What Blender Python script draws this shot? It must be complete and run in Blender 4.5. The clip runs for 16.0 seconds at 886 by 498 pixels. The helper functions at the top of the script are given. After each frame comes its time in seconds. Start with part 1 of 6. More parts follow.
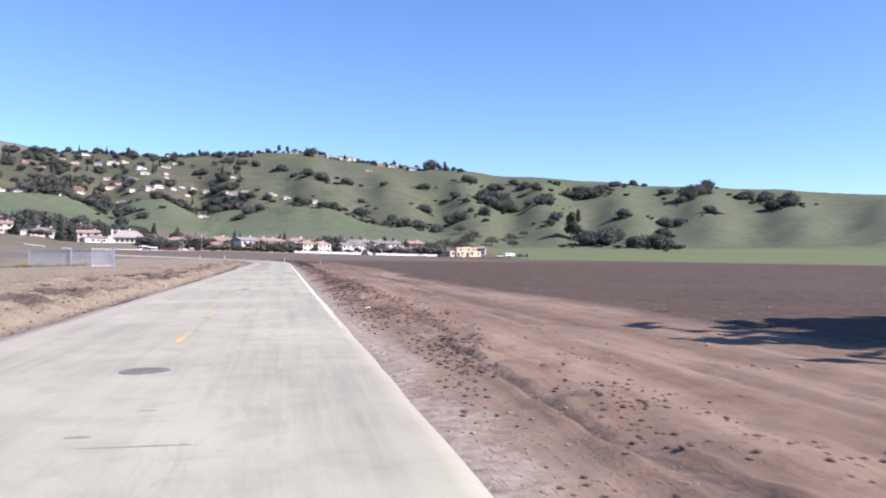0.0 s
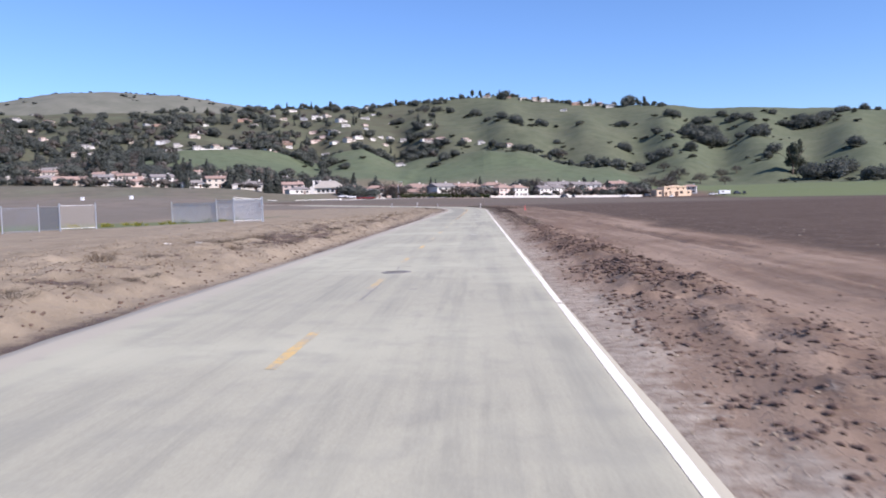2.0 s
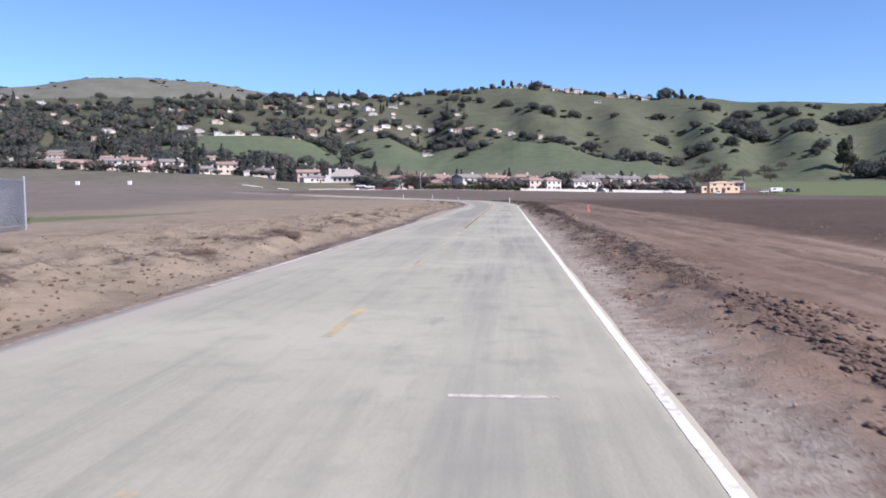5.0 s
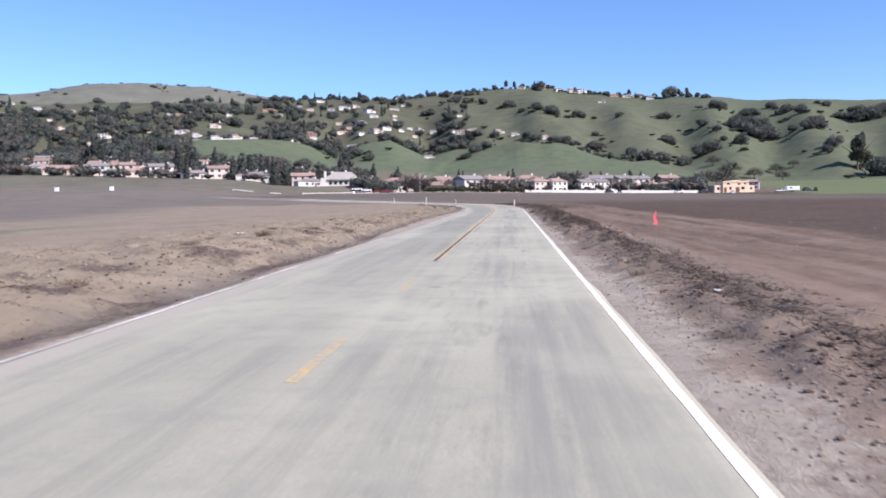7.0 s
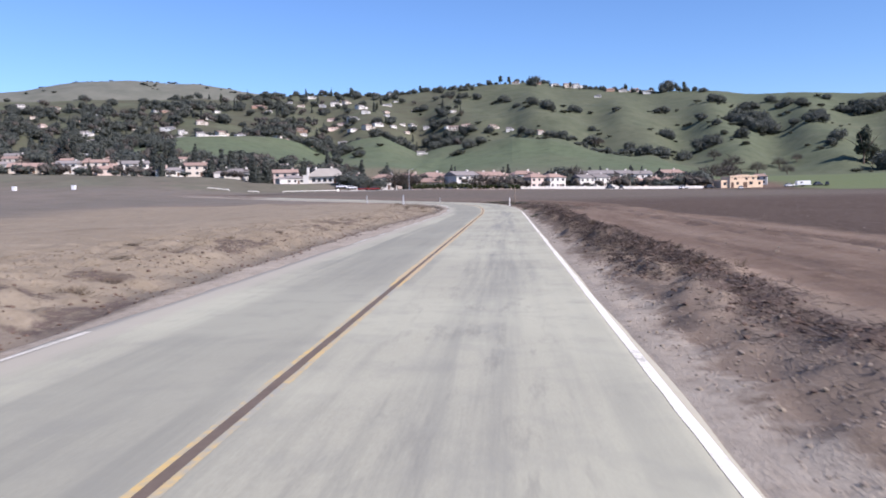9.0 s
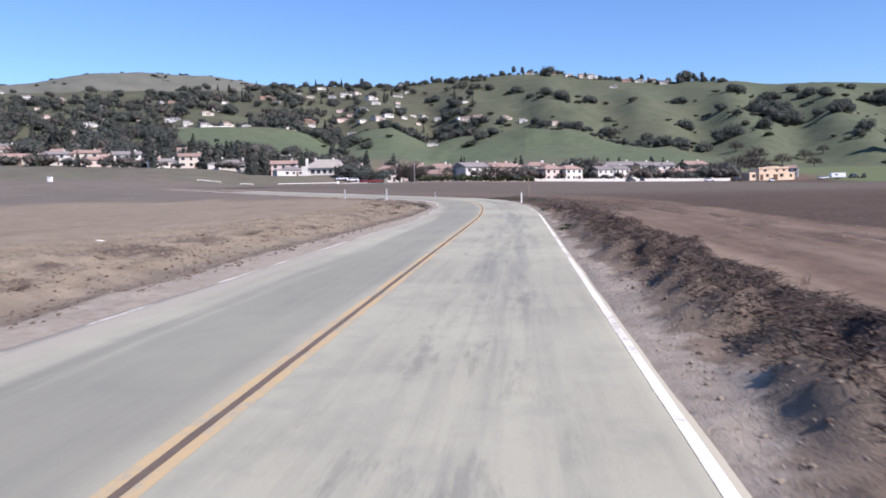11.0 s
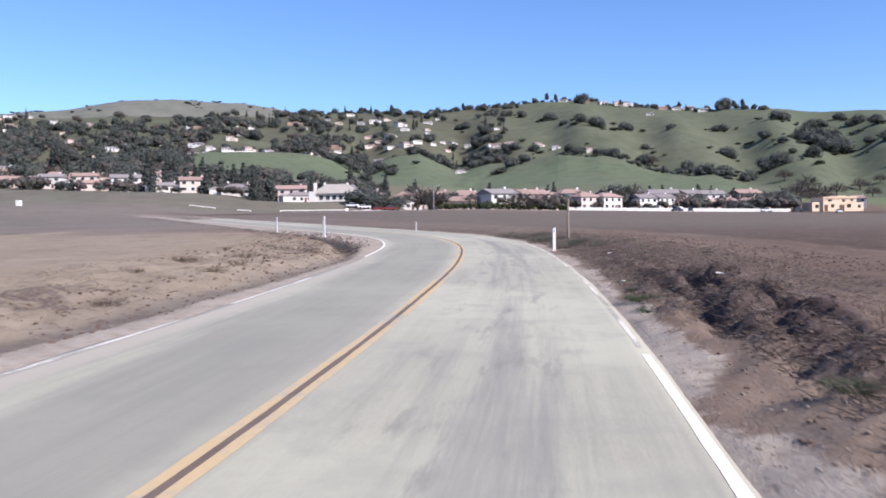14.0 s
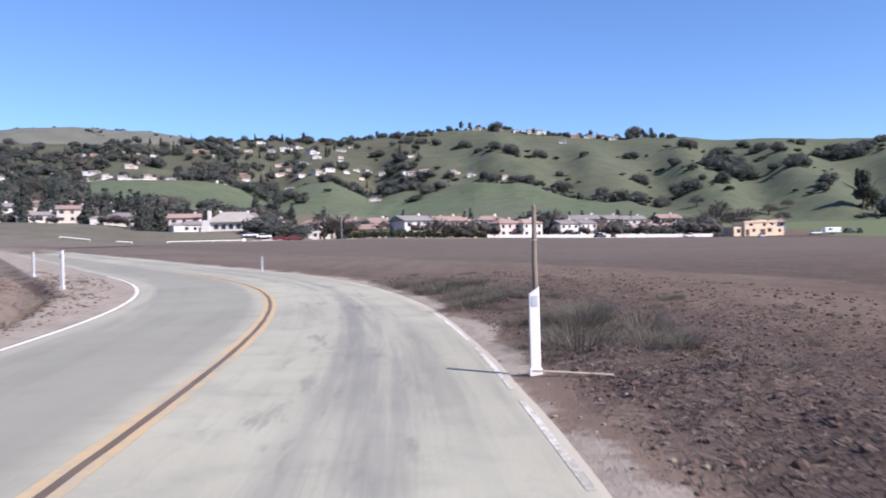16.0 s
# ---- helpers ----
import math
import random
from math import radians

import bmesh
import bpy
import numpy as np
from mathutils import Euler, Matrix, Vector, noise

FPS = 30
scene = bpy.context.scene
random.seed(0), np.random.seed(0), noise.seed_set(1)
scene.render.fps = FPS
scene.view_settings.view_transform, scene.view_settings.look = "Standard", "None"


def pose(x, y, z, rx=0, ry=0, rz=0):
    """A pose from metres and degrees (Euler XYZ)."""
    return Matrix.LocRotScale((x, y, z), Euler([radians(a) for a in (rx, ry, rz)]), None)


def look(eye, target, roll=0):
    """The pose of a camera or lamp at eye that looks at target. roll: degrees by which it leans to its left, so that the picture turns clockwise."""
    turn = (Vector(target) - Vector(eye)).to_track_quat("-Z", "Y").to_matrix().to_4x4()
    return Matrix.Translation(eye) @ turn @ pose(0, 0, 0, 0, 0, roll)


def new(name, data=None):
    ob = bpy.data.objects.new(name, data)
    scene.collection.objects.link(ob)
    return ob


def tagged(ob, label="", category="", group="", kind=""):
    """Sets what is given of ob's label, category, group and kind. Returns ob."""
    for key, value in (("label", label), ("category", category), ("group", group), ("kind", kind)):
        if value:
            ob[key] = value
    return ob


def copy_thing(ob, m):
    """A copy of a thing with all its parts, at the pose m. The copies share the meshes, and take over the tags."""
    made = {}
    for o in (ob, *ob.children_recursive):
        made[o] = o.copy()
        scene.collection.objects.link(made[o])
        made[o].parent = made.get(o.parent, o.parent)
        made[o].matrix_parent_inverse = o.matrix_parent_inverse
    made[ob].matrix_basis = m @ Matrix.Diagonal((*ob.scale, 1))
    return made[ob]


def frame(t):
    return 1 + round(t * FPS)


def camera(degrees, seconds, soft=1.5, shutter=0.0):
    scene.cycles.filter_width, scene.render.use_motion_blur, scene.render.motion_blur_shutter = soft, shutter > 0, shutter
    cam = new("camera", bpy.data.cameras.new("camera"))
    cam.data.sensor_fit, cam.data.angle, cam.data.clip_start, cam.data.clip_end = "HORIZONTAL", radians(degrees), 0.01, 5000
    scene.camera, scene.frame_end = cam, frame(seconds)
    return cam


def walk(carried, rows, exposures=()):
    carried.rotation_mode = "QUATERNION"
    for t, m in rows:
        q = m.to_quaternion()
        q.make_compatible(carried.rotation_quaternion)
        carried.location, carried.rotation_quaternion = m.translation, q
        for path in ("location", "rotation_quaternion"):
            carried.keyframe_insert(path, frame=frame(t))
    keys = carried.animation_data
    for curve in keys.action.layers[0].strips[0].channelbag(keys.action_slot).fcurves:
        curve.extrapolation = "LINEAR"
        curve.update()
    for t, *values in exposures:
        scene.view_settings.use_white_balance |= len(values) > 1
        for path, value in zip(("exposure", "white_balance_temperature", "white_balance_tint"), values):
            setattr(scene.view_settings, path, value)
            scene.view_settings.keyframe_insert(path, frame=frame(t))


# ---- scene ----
cam = camera(58.7, 16.0, 1.8, 0.15)
PATH = [
    (0, (1.782, 2.079, 1.519), (2.18, 4.039, 1.538), 0.3),
    (0.5, (1.838, 6.516, 1.564), (2.033, 8.507, 1.524), 1.4),
    (1, (1.925, 11.353, 1.435), (2.011, 13.35, 1.383), -0.3),
    (1.5, (1.927, 16.113, 1.407), (1.948, 18.112, 1.34), -0.6),
    (2, (1.922, 21.377, 1.473), (1.827, 23.371, 1.354), -1.5),
    (2.5, (1.917, 26.255, 1.443), (1.633, 28.233, 1.343), -0.5),
    (3, (1.83, 31.365, 1.492), (1.572, 33.344, 1.352), -0.1),
    (3.5, (1.895, 36.136, 1.43), (1.648, 38.117, 1.307), -1.2),
    (4, (1.886, 40.664, 1.45), (1.634, 42.645, 1.33), -1.1),
    (4.5, (1.898, 45.738, 1.488), (1.731, 47.726, 1.349), -0.2),
    (7, (1.802, 66.966, 1.483), (1.626, 68.954, 1.352), -1.0),
    (7.5, (1.781, 71.878, 1.473), (1.612, 73.866, 1.336), -1.1),
    (8, (1.852, 76.852, 1.464), (1.672, 78.837, 1.298), -1.7),
    (8.5, (1.864, 82.027, 1.482), (1.701, 84.016, 1.346), -1.4),
    (11, (2.036, 108.352, 1.511), (1.838, 110.336, 1.355), -1.3),
    (11.5, (2.09, 113.512, 1.477), (1.861, 115.495, 1.343), -2.2),
    (12, (2.078, 119.019, 1.528), (1.889, 121.007, 1.418), -1.3),
    (12.5, (2.101, 124.545, 1.528), (1.873, 126.530, 1.441), -0.3),
    (13, (2.061, 129.769, 1.470), (1.815, 131.752, 1.386), -0.6),
    (13.5, (2.058, 134.891, 1.457), (1.808, 136.874, 1.376), -0.9),
    (14, (2.062, 140.582, 1.435), (1.785, 142.561, 1.353), -0.8),
    (14.5, (1.966, 145.647, 1.466), (1.680, 147.625, 1.397), -0.8),
    (15, (1.867, 150.784, 1.469), (1.589, 152.764, 1.407), -0.6),
    (15.5, (1.754, 155.794, 1.495), (1.468, 157.772, 1.441), -0.8),
    (16, (1.499, 160.832, 1.450), (1.433, 162.831, 1.437), -1.5),
]
walk(cam, [(t, look(eye, target, roll)) for t, eye, target, roll in PATH], [(0, 0.88, 6250, 23), (0.7, 0.84, 6350, 22), (1.6, 0.74, 6150, 22), (2.1, 0.56, 6110, 22), (3.5, 0.48, 6110, 22), (7.5, 0.66, 6110, 21), (8.2, 0.52, 6110, 21), (11.5, 0.53, 6110, 21), (12.4, 0.64, 6110, 21), (14, 0.66, 6110, 21), (16, 0.62, 6110, 22)])

# ---- world and sun ----
SUN_FROM = Vector((0.76, -0.46, 0.72)).normalized()
world = bpy.data.worlds.new("daylight")
scene.world = world
world.use_nodes = True
wnt = world.node_tree
sky = wnt.nodes.new("ShaderNodeTexSky")
sky.sky_type, sky.sun_disc = "NISHITA", False
sky.sun_elevation = math.asin(SUN_FROM.z)
sky.sun_rotation = math.atan2(SUN_FROM.x, SUN_FROM.y)
sky.altitude, sky.air_density, sky.dust_density, sky.ozone_density = 300.0, 1.0, 0.05, 8.5
wnt.links.new(sky.outputs[0], wnt.nodes["Background"].inputs[0])
wnt.nodes["Background"].inputs[1].default_value = 0.112
sun = new("sun", bpy.data.lights.new("sun", "SUN"))
sun.data.energy, sun.data.angle, sun.data.color = 5.0, radians(0.53), (1.0, 0.93, 0.84)
sun.matrix_world = look(SUN_FROM * 60, (0, 0, 0))


# ---- materials ----
class Shader:
    """A small helper round one node material."""

    def __init__(self, name, rough=0.9, metal=0.0, spec=0.3):
        self.m = bpy.data.materials.new(name)
        self.m.use_nodes = True
        self.nt = self.m.node_tree
        self.bsdf = self.nt.nodes["Principled BSDF"]
        self.bsdf.inputs["Roughness"].default_value = rough
        self.bsdf.inputs["Metallic"].default_value = metal
        self.bsdf.inputs["Specular IOR Level"].default_value = spec
        self.coord = None

    def node(self, kind, **values):
        n = self.nt.nodes.new(kind)
        for key, v in values.items():
            n.inputs[key].default_value = v
        return n

    def link(self, a, b):
        self.nt.links.new(a, b)

    def space(self, world_space=False, stretch=None):
        if world_space:
            out = self.nt.nodes.new("ShaderNodeNewGeometry").outputs["Position"]
        else:
            out = self.nt.nodes.new("ShaderNodeTexCoord").outputs["Object"]
        if stretch:
            mp = self.nt.nodes.new("ShaderNodeMapping")
            mp.inputs["Scale"].default_value = stretch
            self.link(out, mp.inputs["Vector"])
            out = mp.outputs["Vector"]
        return out

    def noise(self, scale, vector, detail=4.0, rough=0.6):
        n = self.node("ShaderNodeTexNoise", Scale=scale, Detail=detail, Roughness=rough)
        self.link(vector, n.inputs["Vector"])
        return n.outputs["Fac"]

    def ramp(self, fac, a, b, ca=0.0, cb=1.0):
        r = self.nt.nodes.new("ShaderNodeMapRange")
        r.inputs[1].default_value, r.inputs[2].default_value = a, b
        r.inputs[3].default_value, r.inputs[4].default_value = ca, cb
        self.link(fac, r.inputs[0])
        return r.outputs[0]

    def mix(self, fac, a, b):
        m = self.nt.nodes.new("ShaderNodeMix")
        m.data_type = "RGBA"
        for v, k in ((fac, 0), (a, 6), (b, 7)):
            if isinstance(v, (tuple, list)):
                m.inputs[k].default_value = (*v, 1.0)
            elif isinstance(v, (int, float)):
                m.inputs[k].default_value = v
            else:
                self.link(v, m.inputs[k])
        return m.outputs[2]

    def math(self, op, a, b=0.0):
        m = self.nt.nodes.new("ShaderNodeMath")
        m.operation = op
        for v, k in ((a, 0), (b, 1)):
            if isinstance(v, (int, float)):
                m.inputs[k].default_value = v
            else:
                self.link(v, m.inputs[k])
        return m.outputs[0]

    def attribute(self, name):
        a = self.nt.nodes.new("ShaderNodeAttribute")
        a.attribute_name = name
        return a.outputs["Fac"]

    def chance(self):
        return self.nt.nodes.new("ShaderNodeObjectInfo").outputs["Random"]

    def done(self, colour, bump=None, strength=0.4, distance=0.02):
        if isinstance(colour, tuple):
            self.bsdf.inputs["Base Color"].default_value = (*colour, 1.0)
        else:
            self.link(colour, self.bsdf.inputs["Base Color"])
        if bump is not None:
            b = self.node("ShaderNodeBump", Strength=strength, Distance=distance)
            self.link(bump, b.inputs["Height"])
            self.link(b.outputs["Normal"], self.bsdf.inputs["Normal"])
        return self.m


def plain(name, a, b, scale=3.0, rough=0.85, metal=0.0, vary=0.0, bump=0.3, distance=0.01):
    """Two tones of one surface, mottled at two scales."""
    s = Shader(name, rough, metal)
    v = s.space()
    big, small = s.noise(scale * 0.25, v, 3.0), s.noise(scale * 3.0, v, 5.0)
    fac = s.math("ADD", s.ramp(big, 0.3, 0.7, 0.0, 0.6), s.ramp(small, 0.3, 0.7, 0.0, 0.4))
    col = s.mix(fac, a, b)
    if vary:
        col = s.mix(s.ramp(s.chance(), 0.0, 1.0, 0.0, vary), col, tuple(0.45 * c for c in a))
    return s.done(col, small, bump, distance)


def foliage(name, dark, light, vary=0.5):
    s = Shader(name, 0.75, spec=0.2)
    isle = s.nt.nodes.new("ShaderNodeNewGeometry").outputs["Random Per Island"]
    col = s.mix(isle, dark, light)
    col = s.mix(s.math("MULTIPLY", s.chance(), vary), col, (0.075, 0.080, 0.058))
    thin, both = s.nt.nodes.new("ShaderNodeBsdfTranslucent"), s.nt.nodes.new("ShaderNodeMixShader")
    both.inputs[0].default_value = 0.45
    s.link(col, thin.inputs["Color"])
    s.link(s.bsdf.outputs[0], both.inputs[1])
    s.link(thin.outputs[0], both.inputs[2])
    s.link(both.outputs[0], s.nt.nodes["Material Output"].inputs["Surface"])
    return s.done(col)


def ground_material():
    s = Shader("earth_and_grass", 0.95, spec=0.15)
    v = s.space(True)
    huge, big = s.noise(0.012, v, 4.0), s.noise(0.12, v, 4.0)
    mid, small, fine = s.noise(1.1, v, 5.0), s.noise(5.0, v, 6.0, 0.7), s.noise(28.0, v, 4.0, 0.7)
    streak = s.noise(1.0, s.space(True, (0.9, 0.055, 0.4)), 5.0, 0.65)
    mott = s.ramp(s.math("ADD", s.math("MULTIPLY", mid, 0.5), s.math("MULTIPLY", small, 0.5)), 0.35, 0.65)
    # reddish-brown field with pale wheel marks
    brown = s.mix(mott, (0.128, 0.087, 0.062), (0.218, 0.154, 0.110))
    brown = s.mix(s.ramp(streak, 0.42, 0.62), brown, (0.270, 0.202, 0.148))
    brown = s.mix(s.ramp(big, 0.50, 0.68, 0.0, 0.55), brown, (0.122, 0.080, 0.057))
    brown = s.mix(s.ramp(small, 0.56, 0.68, 0.0, 0.6), brown, (0.082, 0.052, 0.038))
    brown = s.mix(s.ramp(fine, 0.60, 0.72, 0.0, 0.45), brown, (0.325, 0.242, 0.176))
    # dry pale field
    tan = s.mix(mott, (0.190, 0.154, 0.108), (0.312, 0.260, 0.190))
    tan = s.mix(s.ramp(big, 0.40, 0.66, 0.0, 0.6), tan, (0.226, 0.182, 0.127))
    tan = s.mix(s.ramp(small, 0.54, 0.68, 0.0, 0.6), tan, (0.134, 0.104, 0.072))
    tan = s.mix(s.ramp(fine, 0.60, 0.72, 0.0, 0.55), tan, (0.395, 0.345, 0.270))
    tan = s.mix(s.ramp(s.noise(0.6, s.space(True, (1.0, 0.3, 1.0)), 5.0, 0.7), 0.54, 0.66, 0.0, 0.5), tan, (0.150, 0.118, 0.083))
    # dark ploughed field in furrows
    furrow = s.nt.nodes.new("ShaderNodeTexWave")
    furrow.bands_direction = "X"
    furrow.inputs["Scale"].default_value, furrow.inputs["Distortion"].default_value = 0.28, 2.0
    s.link(v, furrow.inputs["Vector"])
    plough = s.mix(mott, (0.056, 0.040, 0.030), (0.106, 0.076, 0.056))
    plough = s.mix(s.ramp(big, 0.42, 0.62, 0.0, 0.6), plough, (0.104, 0.076, 0.056))
    plough = s.mix(s.math("MULTIPLY", furrow.outputs["Fac"], 0.25), plough, (0.050, 0.034, 0.027))
    # ridge of clods, straw and rotting stalks; also shade painted into ruts and ditch
    mulch_and_shade = s.mix(s.ramp(small, 0.38, 0.62), (0.046, 0.034, 0.029), (0.108, 0.080, 0.067))
    mulch_and_shade = s.mix(s.ramp(fine, 0.58, 0.70, 0.0, 0.6), mulch_and_shade, (0.210, 0.165, 0.132))
    # sandy shoulder
    sand = s.mix(mott, (0.262, 0.223, 0.176), (0.372, 0.326, 0.262))
    sand = s.mix(s.ramp(fine, 0.58, 0.72, 0.0, 0.5), sand, (0.230, 0.180, 0.142))
    # spring grass
    grass = s.mix(s.ramp(s.noise(0.05, v, 5.0), 0.35, 0.65), (0.083, 0.094, 0.057), (0.113, 0.122, 0.076))
    grass = s.mix(s.attribute("lush"), grass, s.mix(s.ramp(mid, 0.3, 0.7), (0.092, 0.118, 0.066), (0.118, 0.142, 0.082)))
    grass = s.mix(s.ramp(huge, 0.45, 0.65, 0.0, 0.45), grass, (0.124, 0.127, 0.080))
    grass = s.mix(s.ramp(s.noise(0.11, v, 6.0, 0.72), 0.46, 0.66, 0.0, 0.6), grass, (0.060, 0.072, 0.040))
    grass = s.mix(s.math("MULTIPLY", s.attribute("wooded"), s.ramp(s.noise(0.03, v, 4.0), 0.35, 0.60)), grass, (0.082, 0.080, 0.052))
    grass = s.mix(s.attribute("meadow"), grass, s.mix(s.ramp(mid, 0.3, 0.7), (0.104, 0.130, 0.060), (0.136, 0.158, 0.076)))
    # far hills: greyer grass, with distance haze mixed into the colour
    grass = s.mix(s.attribute("hazy_far"), grass, s.mix(s.ramp(s.noise(0.02, v, 5.0), 0.35, 0.65), (0.118, 0.122, 0.097), (0.156, 0.156, 0.126)))
    col = s.mix(s.attribute("dry"), brown, tan)
    col = s.mix(s.attribute("plough"), col, plough)
    fallow = s.mix(mott, (0.142, 0.118, 0.094), (0.204, 0.172, 0.140))
    fallow = s.mix(s.ramp(big, 0.45, 0.62, 0.0, 0.5), fallow, (0.098, 0.092, 0.070))
    fallow = s.mix(s.ramp(s.noise(1.0, s.space(True, (0.02, 0.12, 1.0)), 4.0), 0.42, 0.62, 0.0, 0.6), fallow, (0.140, 0.128, 0.100))
    col = s.mix(s.attribute("fallow"), col, fallow)
    rag = s.math("MULTIPLY", s.math("SUBTRACT", s.math("ADD", small, s.math("MULTIPLY", fine, 0.5)), 0.75), 2.2)
    col = s.mix(s.ramp(s.math("ADD", s.attribute("mulch_and_shade"), rag), 0.25, 0.75), col, mulch_and_shade)
    col = s.mix(s.ramp(s.math("ADD", s.attribute("sand"), rag), 0.20, 0.85), col, sand)
    col = s.mix(s.attribute("grass"), col, grass)
    relief = s.math("ADD", s.math("MULTIPLY", small, 0.6), s.math("MULTIPLY", fine, 0.4))
    return s.done(col, relief, 0.7, 0.06)


def road_material():
    s = Shader("worn_asphalt", 0.88, spec=0.25)
    v = s.space(True)
    across = s.attribute("across")
    comb = s.nt.nodes.new("ShaderNodeCombineXYZ")
    s.link(s.math("MULTIPLY", across, 2.1), comb.inputs[0])
    s.link(s.math("MULTIPLY", s.attribute("along"), 0.075), comb.inputs[1])
    streak = s.noise(1.0, comb.outputs[0], 6.0, 0.68)
    big, mid, fine = s.noise(0.16, v, 4.0), s.noise(1.6, v, 5.0), s.noise(45.0, v, 3.0, 0.7)
    col = s.mix(s.ramp(fine, 0.3, 0.7), (0.308, 0.297, 0.226), (0.384, 0.371, 0.283))
    col = s.mix(s.ramp(streak, 0.46, 0.64, 0.0, 0.55), col, (0.210, 0.208, 0.172))
    col = s.mix(s.ramp(big, 0.44, 0.62, 0.0, 0.75), col, (0.422, 0.412, 0.310))
    col = s.mix(s.ramp(mid, 0.50, 0.68, 0.0, 0.45), col, (0.262, 0.258, 0.212))
    # oil-dark wheel tracks that start some way along, dust towards both edges
    # the far lane is older and greyer from half way along
    old = s.math("MULTIPLY", s.ramp(across, -0.05, -0.35), s.ramp(s.attribute("along"), 60.0, 110.0))
    old = s.math("MULTIPLY", old, s.ramp(s.math("SUBTRACT", s.math("ADD", across, s.ramp(streak, 0.3, 0.7, -0.3, 0.3)), s.ramp(s.attribute("along"), 140.0, 164.0, 0.55, 0.0)), -2.75, -2.35))
    col = s.mix(s.math("MULTIPLY", old, 0.55), col, (0.196, 0.193, 0.158))
    lane = s.math("SUBTRACT", 1.0, s.ramp(s.math("ABSOLUTE", s.math("SUBTRACT", across, 1.75)), 0.25, 0.75))
    far = s.ramp(s.attribute("along"), 38.0, 52.0)
    lane = s.math("MULTIPLY", s.math("MULTIPLY", lane, far), s.ramp(streak, 0.40, 0.62))
    lane = s.math("MULTIPLY", lane, s.ramp(s.attribute("along"), 92.0, 118.0, 0.4, 1.0))
    col = s.mix(s.math("MULTIPLY", lane, 0.65), col, (0.196, 0.194, 0.170))
    # an old repair, dark between straight edges
    box = s.math("MULTIPLY", s.ramp(across, 1.16, 1.28), s.ramp(across, 2.46, 2.36))
    box = s.math("MULTIPLY", box, s.math("MULTIPLY", s.ramp(s.attribute("along"), 43.6, 43.9), s.ramp(s.attribute("along"), 58.0, 53.0)))
    col = s.mix(s.math("MULTIPLY", box, s.ramp(streak, 0.30, 0.62, 0.34, 0.04)), col, (0.205, 0.202, 0.172))
    # smudged tyre marks in the near lane, broken into short dabs
    dab = s.nt.nodes.new("ShaderNodeCombineXYZ")
    s.link(s.math("MULTIPLY", across, 3.2), dab.inputs[0])
    s.link(s.math("MULTIPLY", s.attribute("along"), 0.55), dab.inputs[1])
    smear = s.ramp(s.noise(1.0, dab.outputs[0], 6.0, 0.7), 0.54, 0.66)
    smear = s.math("MULTIPLY", smear, s.math("MULTIPLY", s.ramp(across, 0.35, 0.9), s.ramp(across, 2.6, 2.1)))
    smear = s.math("MULTIPLY", smear, s.ramp(s.attribute("along"), 55.0, 115.0, 0.25, 0.60))
    col = s.mix(smear, col, (0.180, 0.176, 0.150))
    drift = s.math("ADD", s.math("MULTIPLY", s.noise(4.0, v, 5.0), 0.25), s.math("MULTIPLY", streak, 0.25))
    left = s.ramp(s.math("SUBTRACT", drift, across), 2.70, 2.92)
    right = s.ramp(s.math("ADD", drift, across), 3.20, 3.34, 0.0, 0.7)
    left = s.math("MULTIPLY", left, s.ramp(s.attribute("along"), 150.0, 168.0, 1.0, 0.35))
    col = s.mix(s.math("MULTIPLY", s.math("MAXIMUM", left, right), 0.85), col, (0.372, 0.340, 0.272))
    crack = s.nt.nodes.new("ShaderNodeTexVoronoi")
    crack.feature = "DISTANCE_TO_EDGE"
    crack.inputs["Scale"].default_value = 0.55
    warp = s.nt.nodes.new("ShaderNodeVectorMath")
    s.link(v, warp.inputs[0])
    noisy = s.node("ShaderNodeTexNoise", Scale=1.5)
    s.link(v, noisy.inputs["Vector"])
    s.link(noisy.outputs["Color"], warp.inputs[1])
    s.link(warp.outputs[0], crack.inputs["Vector"])
    line = s.math("MULTIPLY", s.ramp(crack.outputs["Distance"], 0.002, 0.012, 1.0, 0.0), s.ramp(big, 0.42, 0.6))
    col = s.mix(s.math("MULTIPLY", line, 0.07), col, (0.075, 0.070, 0.065))
    return s.done(col, fine, 0.25, 0.008)


def paint_material(name, colour, wear):
    """Road paint worn through to the asphalt in streaks and flakes."""
    s = Shader(name, 0.7)
    v = s.space(True)
    n = s.math("ADD", s.math("MULTIPLY", s.noise(0.5, v, 3.0), 0.5), s.math("MULTIPLY", s.noise(14.0, v, 5.0, 0.7), 0.5))
    col = s.mix(s.ramp(s.noise(30.0, v), 0.3, 0.7, 0.0, 0.35), colour, tuple(0.72 * c for c in colour))
    col = s.mix(s.ramp(n, wear - 0.06, wear + 0.06), col, (0.330, 0.318, 0.252))
    return s.done(col)


EARTH, ASPHALT = ground_material(), road_material()
WHITE_PAINT = paint_material("white_road_paint", (0.80, 0.755, 0.655), 0.585)
FADED_WHITE = paint_material("faded_white_road_paint", (0.68, 0.64, 0.55), 0.50)
YELLOW_PAINT = paint_material("yellow_road_paint", (0.52, 0.385, 0.205), 0.54)
FADED_YELLOW = paint_material("faded_yellow_road_paint", (0.60, 0.42, 0.16), 0.48)
SEAM = plain("tarred_seam", (0.110, 0.082, 0.062), (0.165, 0.126, 0.096), 6.0)
PATCH = plain("dark_asphalt_repair", (0.215, 0.208, 0.190), (0.285, 0.272, 0.245), 2.0)
STAIN = plain("dark_road_stain", (0.225, 0.215, 0.185), (0.270, 0.258, 0.220), 6.0)
